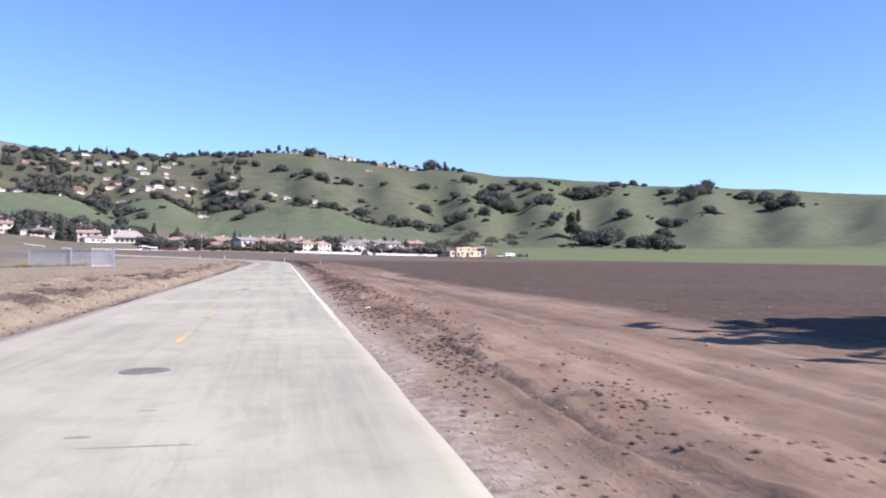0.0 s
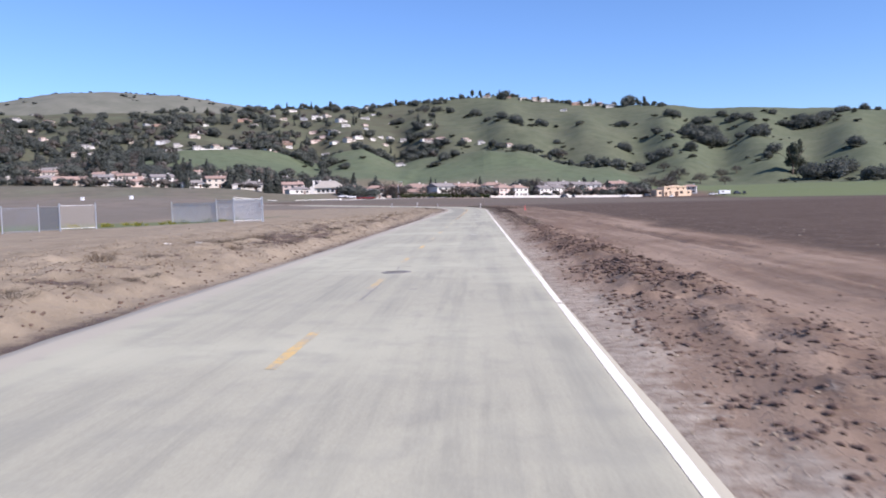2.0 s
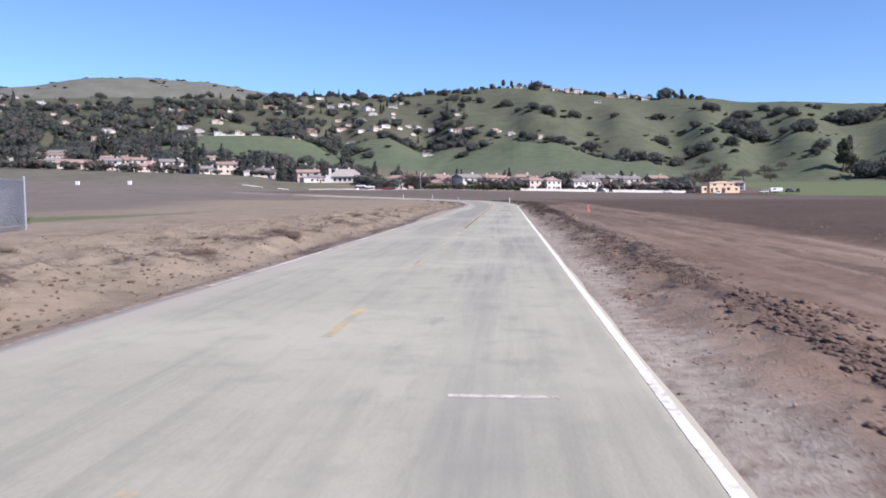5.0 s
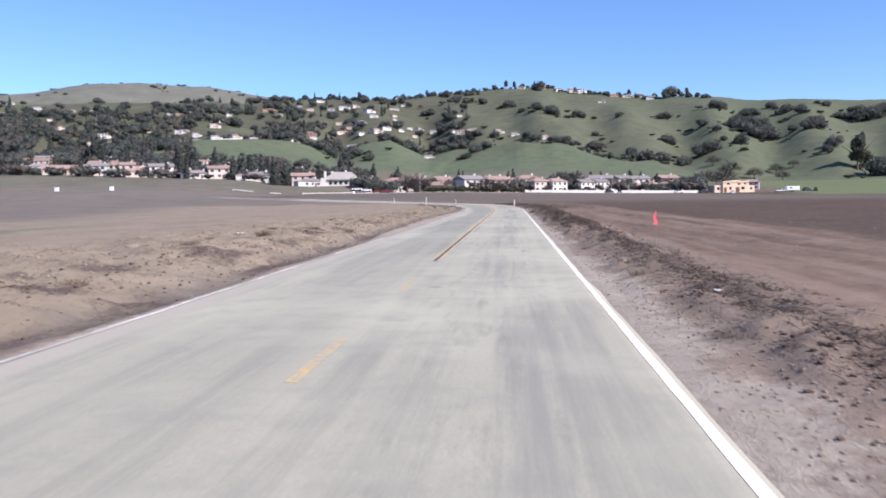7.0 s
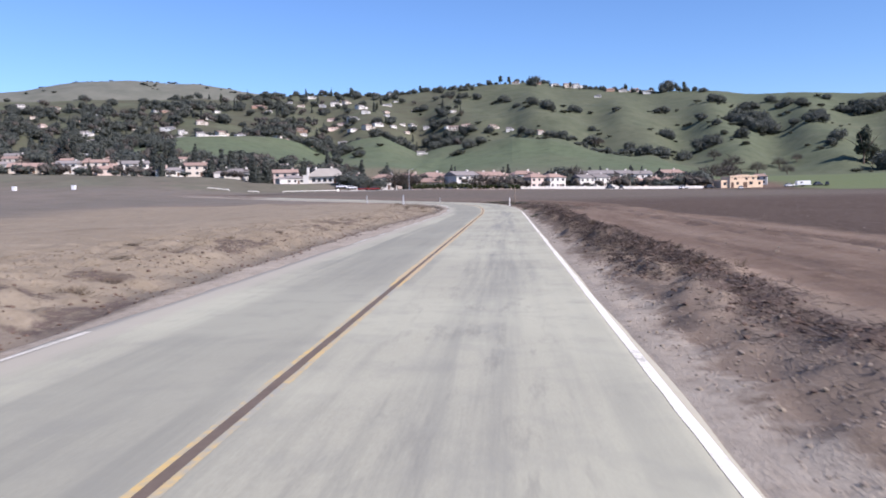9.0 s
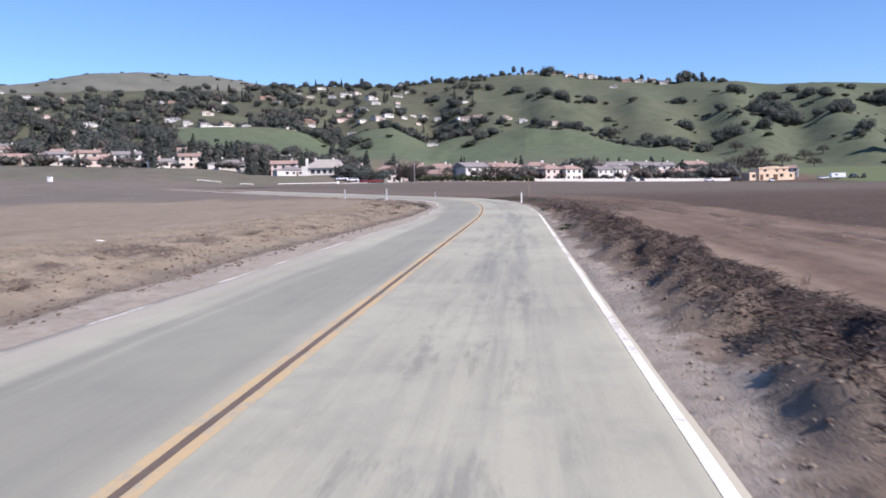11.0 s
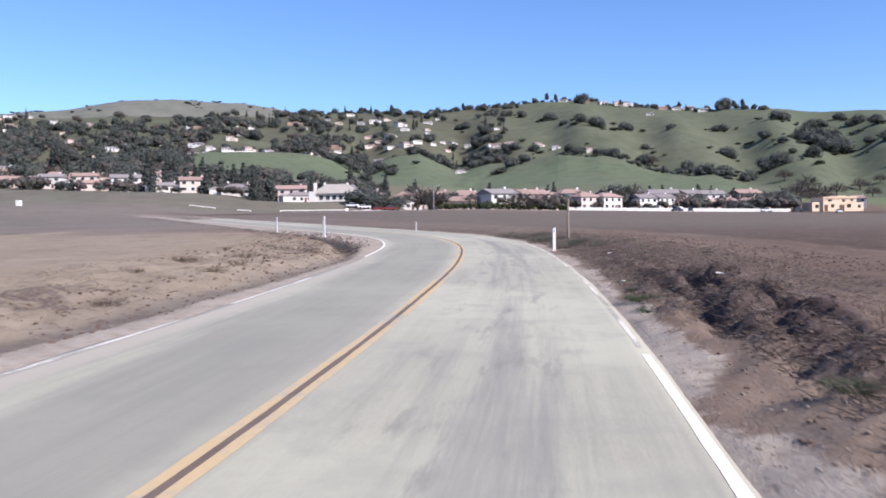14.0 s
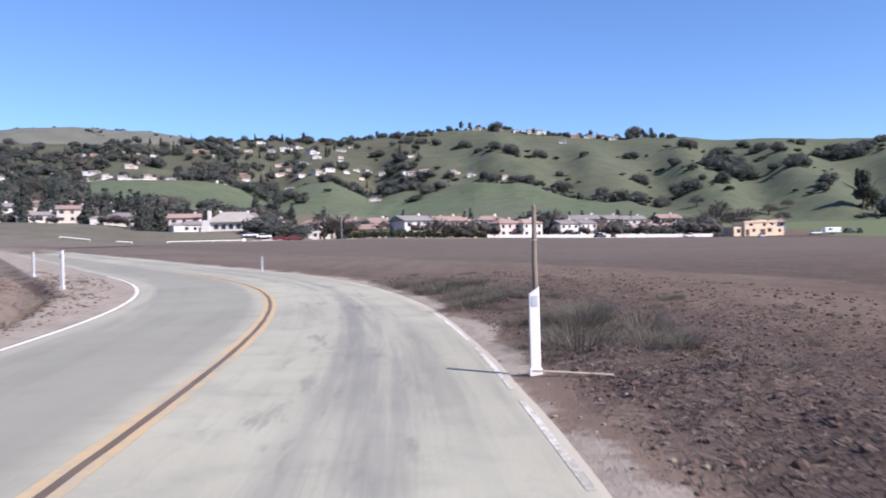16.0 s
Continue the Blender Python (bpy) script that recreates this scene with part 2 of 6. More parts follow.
IRON = plain("dull_cast_iron", (0.150, 0.144, 0.132), (0.220, 0.210, 0.192), 14.0, 0.75, 0.15)
WHITE_PLASTIC = plain("weathered_white_plastic", (0.80, 0.80, 0.78), (0.62, 0.60, 0.55), 9.0, 0.55)
REFLECTOR = plain("grey_reflector", (0.50, 0.52, 0.54), (0.40, 0.42, 0.44), 30.0, 0.25)
GREY_WOOD = plain("weathered_grey_wood", (0.185, 0.145, 0.110), (0.300, 0.245, 0.190), 14.0)
PALE_LATH = plain("pale_lath", (0.52, 0.44, 0.34), (0.38, 0.31, 0.23), 14.0)
ORANGE_TAPE = plain("pink_orange_tape", (0.88, 0.20, 0.20), (0.80, 0.16, 0.16), 10.0, 0.5)
GALVANISED = plain("galvanised_steel", (0.52, 0.54, 0.56), (0.40, 0.42, 0.44), 20.0, 0.45, 0.7)
SHEETING = plain("pale_wind_screen_cloth", (0.60, 0.62, 0.63), (0.48, 0.50, 0.51), 4.0)
DARK_SHEETING = plain("dark_wind_screen_cloth", (0.13, 0.14, 0.15), (0.10, 0.105, 0.11), 4.0)
TAN_SHEETING = plain("bleached_tan_cloth", (0.30, 0.28, 0.25), (0.24, 0.222, 0.196), 4.0)
PAPER = plain("dirty_white_litter", (0.78, 0.77, 0.74), (0.60, 0.57, 0.52), 9.0)
CLOD = plain("dark_earth_clod", (0.072, 0.047, 0.036), (0.155, 0.106, 0.080), 8.0)
GRAVEL = plain("grey_brown_gravel", (0.172, 0.138, 0.108), (0.290, 0.240, 0.192), 8.0)
DRY_CLOD = plain("dry_earth_clod", (0.185, 0.150, 0.108), (0.300, 0.250, 0.186), 8.0)
STALK = foliage("dead_stalks", (0.040, 0.031, 0.027), (0.300, 0.250, 0.210), 0.0)
WEED = foliage("grey_green_weed", (0.104, 0.098, 0.072), (0.225, 0.204, 0.158), 0.2)
DEAD_WEED = foliage("dead_brown_weed", (0.060, 0.046, 0.036), (0.165, 0.128, 0.096), 0.2)
BRUSH = foliage("dark_dead_brush", (0.036, 0.027, 0.024), (0.130, 0.098, 0.082), 0.0)
GREEN_WEED = foliage("fresh_green_weed", (0.036, 0.060, 0.026), (0.066, 0.092, 0.040), 0.2)
DRY_WEED = foliage("dry_weed", (0.150, 0.110, 0.075), (0.270, 0.205, 0.140), 0.2)
YELLOW_WEED = foliage("yellow_flowering_weed", (0.170, 0.180, 0.040), (0.420, 0.380, 0.060), 0.1)
BARK = plain("brown_bark", (0.105, 0.078, 0.058), (0.170, 0.130, 0.100), 4.0)
# oak leaves lighter and bluer, with far haze put into their colour
OAK_LEAF = foliage("oak_leaf", (0.092, 0.104, 0.094), (0.152, 0.163, 0.140), 0.30)
PINE_LEAF = foliage("cypress_leaf", (0.066, 0.077, 0.069), (0.110, 0.120, 0.102), 0.30)
GUM_LEAF = foliage("gum_leaf", (0.066, 0.080, 0.056), (0.120, 0.132, 0.092), 0.30)
BARE_TWIG = foliage("bare_twigs", (0.100, 0.090, 0.080), (0.165, 0.146, 0.128), 0.15)
HEDGE_LEAF = foliage("hedge_leaf", (0.036, 0.052, 0.020), (0.085, 0.100, 0.040), 0.4)
STUCCO = {
    "white": plain("white_stucco", (0.77, 0.74, 0.68), (0.62, 0.59, 0.535), 0.8, vary=0.3),
    "tan": plain("tan_stucco", (0.66, 0.59, 0.50), (0.55, 0.48, 0.40), 0.8, vary=0.3),
    "pink": plain("pink_stucco", (0.66, 0.54, 0.47), (0.56, 0.45, 0.39), 0.8, vary=0.3),
    "grey": plain("grey_stucco", (0.52, 0.52, 0.51), (0.42, 0.42, 0.42), 0.8, vary=0.3),
    "red": plain("red_brown_stucco", (0.38, 0.24, 0.18), (0.31, 0.19, 0.14), 0.8, vary=0.2),
    "brown": plain("brown_boarding", (0.30, 0.20, 0.15), (0.23, 0.15, 0.11), 0.8, vary=0.2),
    "adobe": plain("peach_adobe_render", (0.72, 0.55, 0.39), (0.64, 0.48, 0.33), 0.5),
}
CLAY_ROOF = plain("clay_tile_roof", (0.390, 0.275, 0.220), (0.290, 0.200, 0.165), 1.6, vary=0.35)
PALE_ROOF = plain("pale_tile_roof", (0.38, 0.35, 0.30), (0.30, 0.275, 0.24), 1.6)
HILL_SCRUB = foliage("olive_hill_scrub", (0.080, 0.088, 0.060), (0.132, 0.132, 0.094), 0.2)
GREY_ROOF = plain("grey_shingle_roof", (0.30, 0.27, 0.25), (0.22, 0.20, 0.19), 1.6, vary=0.5)
GLASS = plain("dark_window_glass", (0.045, 0.052, 0.060), (0.030, 0.034, 0.040), 1.0, 0.12)
DOOR_WOOD = plain("dark_door_wood", (0.14, 0.085, 0.060), (0.10, 0.06, 0.045), 4.0)
GARDEN_WALL = plain("whitewashed_wall", (0.80, 0.77, 0.71), (0.66, 0.62, 0.55), 0.7)
CONCRETE = plain("pale_concrete", (0.52, 0.49, 0.44), (0.42, 0.39, 0.35), 1.0)
CAR_PAINT = {
    "red": plain("dark_red_car_paint", (0.20, 0.030, 0.030), (0.17, 0.026, 0.026), 1.0, 0.3, bump=0.0),
    "white": plain("white_car_paint", (0.78, 0.78, 0.78), (0.72, 0.72, 0.72), 1.0, 0.3, bump=0.0),
    "dark": plain("dark_blue_car_paint", (0.045, 0.050, 0.062), (0.035, 0.040, 0.050), 1.0, 0.3, bump=0.0),
}
TYRE = plain("tyre_rubber", (0.030, 0.030, 0.030), (0.045, 0.044, 0.042), 8.0)


# ---- terrain ----
REF = (2.0, 108.0)
LATTICE = np.random.RandomState(7).rand(256, 256)


def vnoise(x, y):
    """Smooth value noise, about -0.5 to 0.5."""
    xi, yi = np.floor(x).astype(int), np.floor(y).astype(int)
    fx, fy = x - xi, y - yi
    fx, fy = fx * fx * (3 - 2 * fx), fy * fy * (3 - 2 * fy)
    a, b = LATTICE[xi % 256, yi % 256], LATTICE[(xi + 1) % 256, yi % 256]
    c, d = LATTICE[xi % 256, (yi + 1) % 256], LATTICE[(xi + 1) % 256, (yi + 1) % 256]
    return (a * (1 - fx) + b * fx) * (1 - fy) + (c * (1 - fx) + d * fx) * fy - 0.5


def fbm(x, y, octaves=4):
    total, amp = 0.0, 1.0
    for k in range(octaves):
        total = total + amp * vnoise(x * 2.03 ** k + 17.3 * k, y * 2.03 ** k - 9.1 * k)
        amp *= 0.5
    return total


def ease(a, b, v):
    u = np.clip((v - a) / (b - a), 0.0, 1.0)
    return u * u * (3 - 2 * u)


# Centre line of the road: straight, a left-hand bend, then straight again.
def centre_line(step=1.0):
    pts, x, y, s = [], 0.0, -60.0, 0.0
    while s < 400:
        pts.append((x, y))
        along = s - 60.0
        turn = math.radians(6.0 * float(ease(140.0, 172.0, along)) + 27.0 * float(ease(165.0, 197.0, along)))
        x, y, s = x - math.sin(turn) * step, y + math.cos(turn) * step, s + step
    return np.array(pts)


CENTRE = centre_line()


def road_side(x, y):
    """Signed distance from the centre line, positive to the right of travel."""
    d = np.array(x, float)
    near = (y > 140) & (y < 330) & (x > -140) & (x < 60)
    if near.any():
        px, py = x[near], y[near]
        way = np.gradient(CENTRE, axis=0)
        way /= np.linalg.norm(way, axis=1)[:, None]
        best, side = np.full(px.shape, 1e9), np.zeros(px.shape)
        for (cx, cy), (wx, wy) in zip(CENTRE[190:], way[190:]):
            q = (px - cx) ** 2 + (py - cy) ** 2
            s = (px - cx) * wy - (py - cy) * wx
            closer = q < best
            best, side = np.where(closer, q, best), np.where(closer, s, side)
        d[near] = np.sign(side) * np.sqrt(best)
    return d


def base_height(x, y):
    u = np.clip((y - 145.0) / 260.0, 0, 1)
    s = 0.5 * u * u * (3 - 2 * u) + 0.5 * u
    return s * (3.2 - 0.027 * np.clip(x, -22, 150))


def hill_height(x, y):
    dx, dy = x - REF[0], y - REF[1]
    r, az = np.hypot(dx, dy), np.degrees(np.arctan2(dx, np.maximum(dy, 1.0)))
    zb = base_height(x, y)
    # low bank before the village on the left
    zb = zb + 3.0 * ease(-80, -140, x) * ease(245, 328, y)
    zb = zb + np.maximum(4.6 * ease(345, 398, y) * ease(-82, -118, x), 3.3 * ease(381, 396, y) * ease(-52, -61, x)) + 4.0 * ease(-120, -260, x) * ease(330, 420, y)
    zb = zb + 7.0 * ease(300, 470, r) * ease(400, 480, y)
    crest_el = np.interp(az, [-60, -36, -28, -20, -15.5, -9, -3, 0, 2, 5, 7.5, 11, 14.5, 18, 23.5, 30, 41, 60],
                         [.100, .112, .120, .125, .128, .129, .136, .140, .141, .133, .126, .120, .117, .114, .105, .097, .083, .063])
    crest_r = np.interp(az, [-60, -20, -5, 2, 11, 20, 41, 60], [1100, 1200, 1330, 1420, 1290, 1180, 1080, 1050])
    foot_el = np.interp(az, [-60, -40, -30, -26.3, -24, -21, -18, -15.4, -13, -11.4, -9.2, -6.5, -4.5, -2.8, 0.4, 3.2, 7.1, 11, 14.3, 18, 60],
                        [.035, .045, .06, .073, .080, .0845, .0835, .0735, .055, .071, .077, .0545, .062, .0675, .075, .072, .0525, .0385, .026, .02, .015])
    foot_r = np.interp(az, [-60, -21, -13, -9.2, -6.5, 1, 12, 60], [640, 690, 780, 800, 800, 690, 600, 560])
    zc, zf = crest_el * crest_r, foot_el * foot_r
    r0 = 430.0
    u1 = np.clip((r - r0) / (foot_r - r0), 0, 1)
    rise1 = u1 ** 1.15 * (1 - 0.18 * (1 - u1) * u1 * 4) + 0.0
    z1 = zb + (zf - zb) * rise1 * (r > r0)
    dip = 0.97 * zf
    u2 = np.clip((r - foot_r) / (crest_r - foot_r), 0, 1)
    # spurs and gullies that run down from the crest
    spur = np.sin(2 * np.pi * (az / 6.3 + 0.55 * u2) + 0.8) + 0.22 * np.sin(2 * np.pi * (az / 3.1 - 0.35 * u2) + 2.0)
    power = 1.08 + 0.19 * spur * ease(6, 13, az) + 0.10 * spur * (1 - ease(6, 13, az))
    sag = ease(0.0, 0.12, u2) * (1 - ease(0.12, 0.35, u2)) * 9.0 * (1 - ease(10, 15, az))
    z2 = dip + (zc - dip) * u2 ** np.maximum(power, 0.6) - sag
    z = np.where(r < foot_r, z1, np.maximum(z2, 0.9 * zf))
    blend = ease(-40, 40, r - foot_r)
    z = np.where(np.abs(r - foot_r) < 40, z1 * (1 - blend) + np.maximum(z2, 0.9 * zf) * blend, z)
    z = np.where(r > crest_r, zc * (1 - 0.25 * ease(0, 700, r - crest_r)), z)
    far_el = np.interp(az, [-60, -40, -36, -33, -29.4, -26, -24.4, -22, -19.4, -15.9, -12, -8, 60],
                       [.09, .106, .119, .124, .138, .142, .139, .140, .133, .122, .107, .05, .05])
    z = np.maximum(z, far_el * 2300 * np.exp(-((r - 2300) / 520.0) ** 2) * ease(1400, 1700, r))
    rough = ease(430, 700, r)
    z = z + rough * (5.0 * fbm(x / 95.0, y / 95.0, 3) + 0.9 * fbm(x / 14.0, y / 14.0, 2))
    return z


def ditch_line(y):
    """Metres from the centre line to the scraped ditch on the left."""
    return np.interp(y, [-60, 20, 60, 92, 106, 125, 150, 164, 170, 181, 195, 260], [3.3, 3.3, 3.3, 3.3, 3.95, 4.35, 3.85, 3.4, 3.8, 5.2, 5.6, 5.0])


def wheel_ruts(d, y):
    """How deep tractor wheels have sunk into the field: 0 to 1 across each rut, slightly below 0 on its lips."""
    total = np.zeros_like(d)
    for at, half, y0, y1, deep in ((4.35, 0.08, -5, 19, 1.2), (4.75, 0.09, -5, 20, 1.4), (5.25, 0.08, -5, 16, 0.9), (7.3, 0.18, -5, 40, 0.9), (7.9, 0.18, 4, 46, 0.8),
                                   (8.4, 0.16, 38, 78, 1.1), (9.1, 0.16, 38, 78, 1.1), (9.4, 0.2, 84, 160, 1.1), (10.3, 0.2, 84, 160, 1.3), (7.4, 0.16, 84, 128, 0.8)):
        u = (d - at - 0.45 * vnoise(y / 9.0, y * 0 + at) - 0.16 * vnoise(y / 2.2, y * 0 + 2 * at)) / half
        broken = ease(-0.28, 0.05, fbm(y / 3.0, y * 0 + 7 * at, 2))
        total = total + deep * broken * (np.exp(-u * u) - 0.45 * np.exp(-((np.abs(u) - 2.1) / 0.8) ** 2)) * ease(y0, y0 + 5, y) * (1 - ease(y1 - 6, y1, y))
    return total


def near_profile(d, x, y):
    """Shoulders, dirt ridges and field edges beside the road, over the road's own height."""
    n = fbm(x / 1.7, y / 2.6, 4)
    fine = fbm(x / 0.42 + 40, y / 0.42, 3)
    lump = np.maximum(fbm(x / 0.55 + 9, y / 0.6 + 5, 4), -0.15)
    heap = np.maximum(fbm(x / 0.95 + 3, y / 1.5 + 8, 3), -0.3)
    z = np.zeros_like(x)
    # right: sandy shoulder, ridge of dark clods, field
    high = np.interp(y, [-60, 5, 20, 34, 60, 75, 110, 135, 152, 166, 185, 400], [.05, .06, .09, .20, .18, .15, .30, .38, .32, .14, .05, .02])
    mid = np.interp(y, [-60, 10, 30, 50, 75, 110, 140, 160, 400], [5.0, 4.9, 4.8, 4.7, 4.7, 4.7, 4.7, 4.9, 5.4])
    wide = np.interp(y, [-60, 20, 60, 110, 150, 400], [0.8, 0.8, 0.75, 0.95, 1.1, 1.2])
    ridge = high * np.exp(-np.abs((d - mid - 0.35 * n) / wide) ** 2.6)
    z = z + np.where(d > 0, ridge * (0.80 + 0.65 * heap + 1.0 * lump + 0.45 * fine) + ease(6.0, 9.0, d) * 0.06, 0)
    z = z - np.where(d > 0, wheel_ruts(d, y) * (0.048 + 0.04 * fine), 0)
    trench = np.interp(y, [147, 149.5, 158, 159.5], [0, 1, 1, 0]) * 0.60 * np.exp(-((d - np.interp(y, [147, 150, 152.5, 159], [5.9, 5.4, 4.75, 4.95]) - 0.2 * vnoise(y / 1.3, y * 0)) / 0.27) ** 2)
    trench = trench + np.interp(y, [148.5, 150, 154, 155.5], [0, 1, 1, 0]) * 0.17 * np.exp(-((d - 4.1 - 0.25 * vnoise(y / 1.1, y * 0 + 3)) / 0.16) ** 2)
    z = z - np.where(d > 0, trench, 0)
    # left: shoulder, scraped edge and raised field
    foot = ditch_line(y) + 0.30 * vnoise(y / 3.1, y * 0 + 4)
    bank = np.interp(-d - foot, [-0.25, 0, 0.25, 0.8, 1.1, 1.5, 2.6, 5, 9, 12, 17, 24, 56], [0, -.02, -.13, -.11, .02, .12, .30, .44, .55, .58, .40, .26, .10])
    cut = np.interp(y, [163, 169, 187, 196], [0, 1, 1, 0]) * 0.34 * np.exp(-((-d - foot - 0.55) / 0.38) ** 2)
    z = z - np.where(d < -3.0, cut * (0.8 + 1.2 * np.maximum(n, -0.4)), 0)
    low = np.interp(y, [-60, 20, 60, 110, 150, 168, 190, 215], [.75, .85, 1.0, .85, .6, .5, .5, .4])
    broken = ease(0.4, 1.1, -d - foot) * (1 - ease(3.0, 9, -d - foot)) * np.interp(y, [0, 110, 150, 300], [1, 1, 0.6, 0.5])
    z = z + np.where(d < -3.0, bank * low + (0.15 * np.maximum(heap, -0.12) + 0.17 * np.maximum(lump, -0.08) + 0.07 * fine) * broken, 0)
    away = ease(3.1, 3.7, np.abs(d))
    z = z + away * (0.05 * n + 0.045 * fine)
    # road bed
    z = np.where(np.abs(d) < 3.17, -0.09 * (1 - ease(2.8, 3.0, np.abs(d))) - 0.014, z)
    return z


def ground_height(x, y):
    x, y = np.asarray(x, float), np.asarray(y, float)
    d = road_side(x, y)
    beside = (1 - ease(45, 90, np.abs(d))) * (1 - ease(255, 300, y))
    return hill_height(x, y) + near_profile(d, x, y) * beside


def ground_at(x, y):
    return float(ground_height(np.array([x]), np.array([y]))[0])

# ---- building helpers ----
def mesh_ob(name, verts, faces, material, parent=None, smooth=False):
    me = bpy.data.meshes.new(name)
    me.from_pydata([tuple(v) for v in verts], [], [tuple(f) for f in faces])
    me.materials.append(material)
    if smooth:
        me.polygons.foreach_set("use_smooth", [True] * len(me.polygons))
    me.update()
    ob = new(name, me)
    if parent:
        ob.parent = parent
    return ob


def part(name, bm, material, parent, label=""):
    """Links a bmesh as one mesh object under a thing or a part."""
    me = bpy.data.meshes.new(name)
    bm.to_mesh(me)
    bm.free()
    me.materials.append(material)
    ob = new(name, me)
    ob.parent = parent
    return tagged(ob, label)


def block(bm, x0, x1, y0, y1, z0, z1, bevel=0.0):
    made = bmesh.ops.create_cube(bm, size=1.0)["verts"]
    for v in made:
        v.co = (x0 + (v.co.x + 0.5) * (x1 - x0), y0 + (v.co.y + 0.5) * (y1 - y0), z0 + (v.co.z + 0.5) * (z1 - z0))
    if bevel:
        edges = {e for v in made for e in v.link_edges}
        bmesh.ops.bevel(bm, geom=list(edges), offset=bevel, segments=1, affect="EDGES")
    return bm


def box(x0, x1, y0, y1, z0, z1, bevel=0.0):
    return block(bmesh.new(), x0, x1, y0, y1, z0, z1, bevel)


def rod(bm, a, b, r0, r1, sides=6):
    a, b = Vector(a), Vector(b)
    turn = (b - a).to_track_quat("Z", "Y").to_matrix()
    rings = []
    for p, r in ((a, r0), (b, r1)):
        rings.append([bm.verts.new(p + turn @ Vector((r * math.cos(k * 2 * math.pi / sides), r * math.sin(k * 2 * math.pi / sides), 0))) for k in range(sides)])
    for k in range(sides):
        bm.faces.new((rings[0][k], rings[0][(k + 1) % sides], rings[1][(k + 1) % sides], rings[1][k]))
    bm.faces.new(rings[1])
    bm.faces.new(rings[0][::-1])
    return bm


def thing(name, x=0.0, y=0.0, z=0.0, turn=0.0):
    ob = new(name)
    ob.empty_display_size = 0.2
    ob.matrix_basis = pose(x, y, z, 0, 0, turn)
    return ob


def place(x, y, turn=0.0, scale=1.0, sink=0.0, tall=None):
    s = scale if tall is None else tall
    return pose(x, y, ground_at(x, y) - sink, 0, 0, turn) @ Matrix.Diagonal((scale, scale, s, 1))


def drop(ob):
    """Removes a template and its parts once all copies stand."""
    for o in (*ob.children_recursive, ob):
        bpy.data.objects.remove(o)


# ---- ground: one sheet from the shoulder of the road to the horizon ----
def spaced(near, far, first, ratio, most):
    out, p, step = [], near, first
    while p < far:
        out.append(p)
        p += step
        step = min(step * ratio, most)
    return out


def ground_grid():
    right = list(np.arange(3.0, 6.2, 0.09)) + list(np.arange(6.2, 12.6, 0.15)) + spaced(12.6, 760, 0.2, 1.075, 13.0) + spaced(760, 3200, 14, 1.14, 300)
    left = list(np.arange(3.0, 9.0, 0.14)) + spaced(9.0, 760, 0.18, 1.075, 13.0) + spaced(760, 3200, 14, 1.14, 300)
    xs = np.array([-v for v in left][::-1] + [-2.0, 0.0, 2.0] + right)
    ys = list(-np.array(spaced(0, 1500, 0.8, 1.15, 200))[::-1]) + list(np.arange(0.4, 190, 0.17))
    ys = np.array(ys + spaced(190, 520, 0.25, 1.05, 4.0) + spaced(520, 1500, 4.5, 1.05, 9.0) + spaced(1500, 3800, 10, 1.08, 120))
    return xs, ys


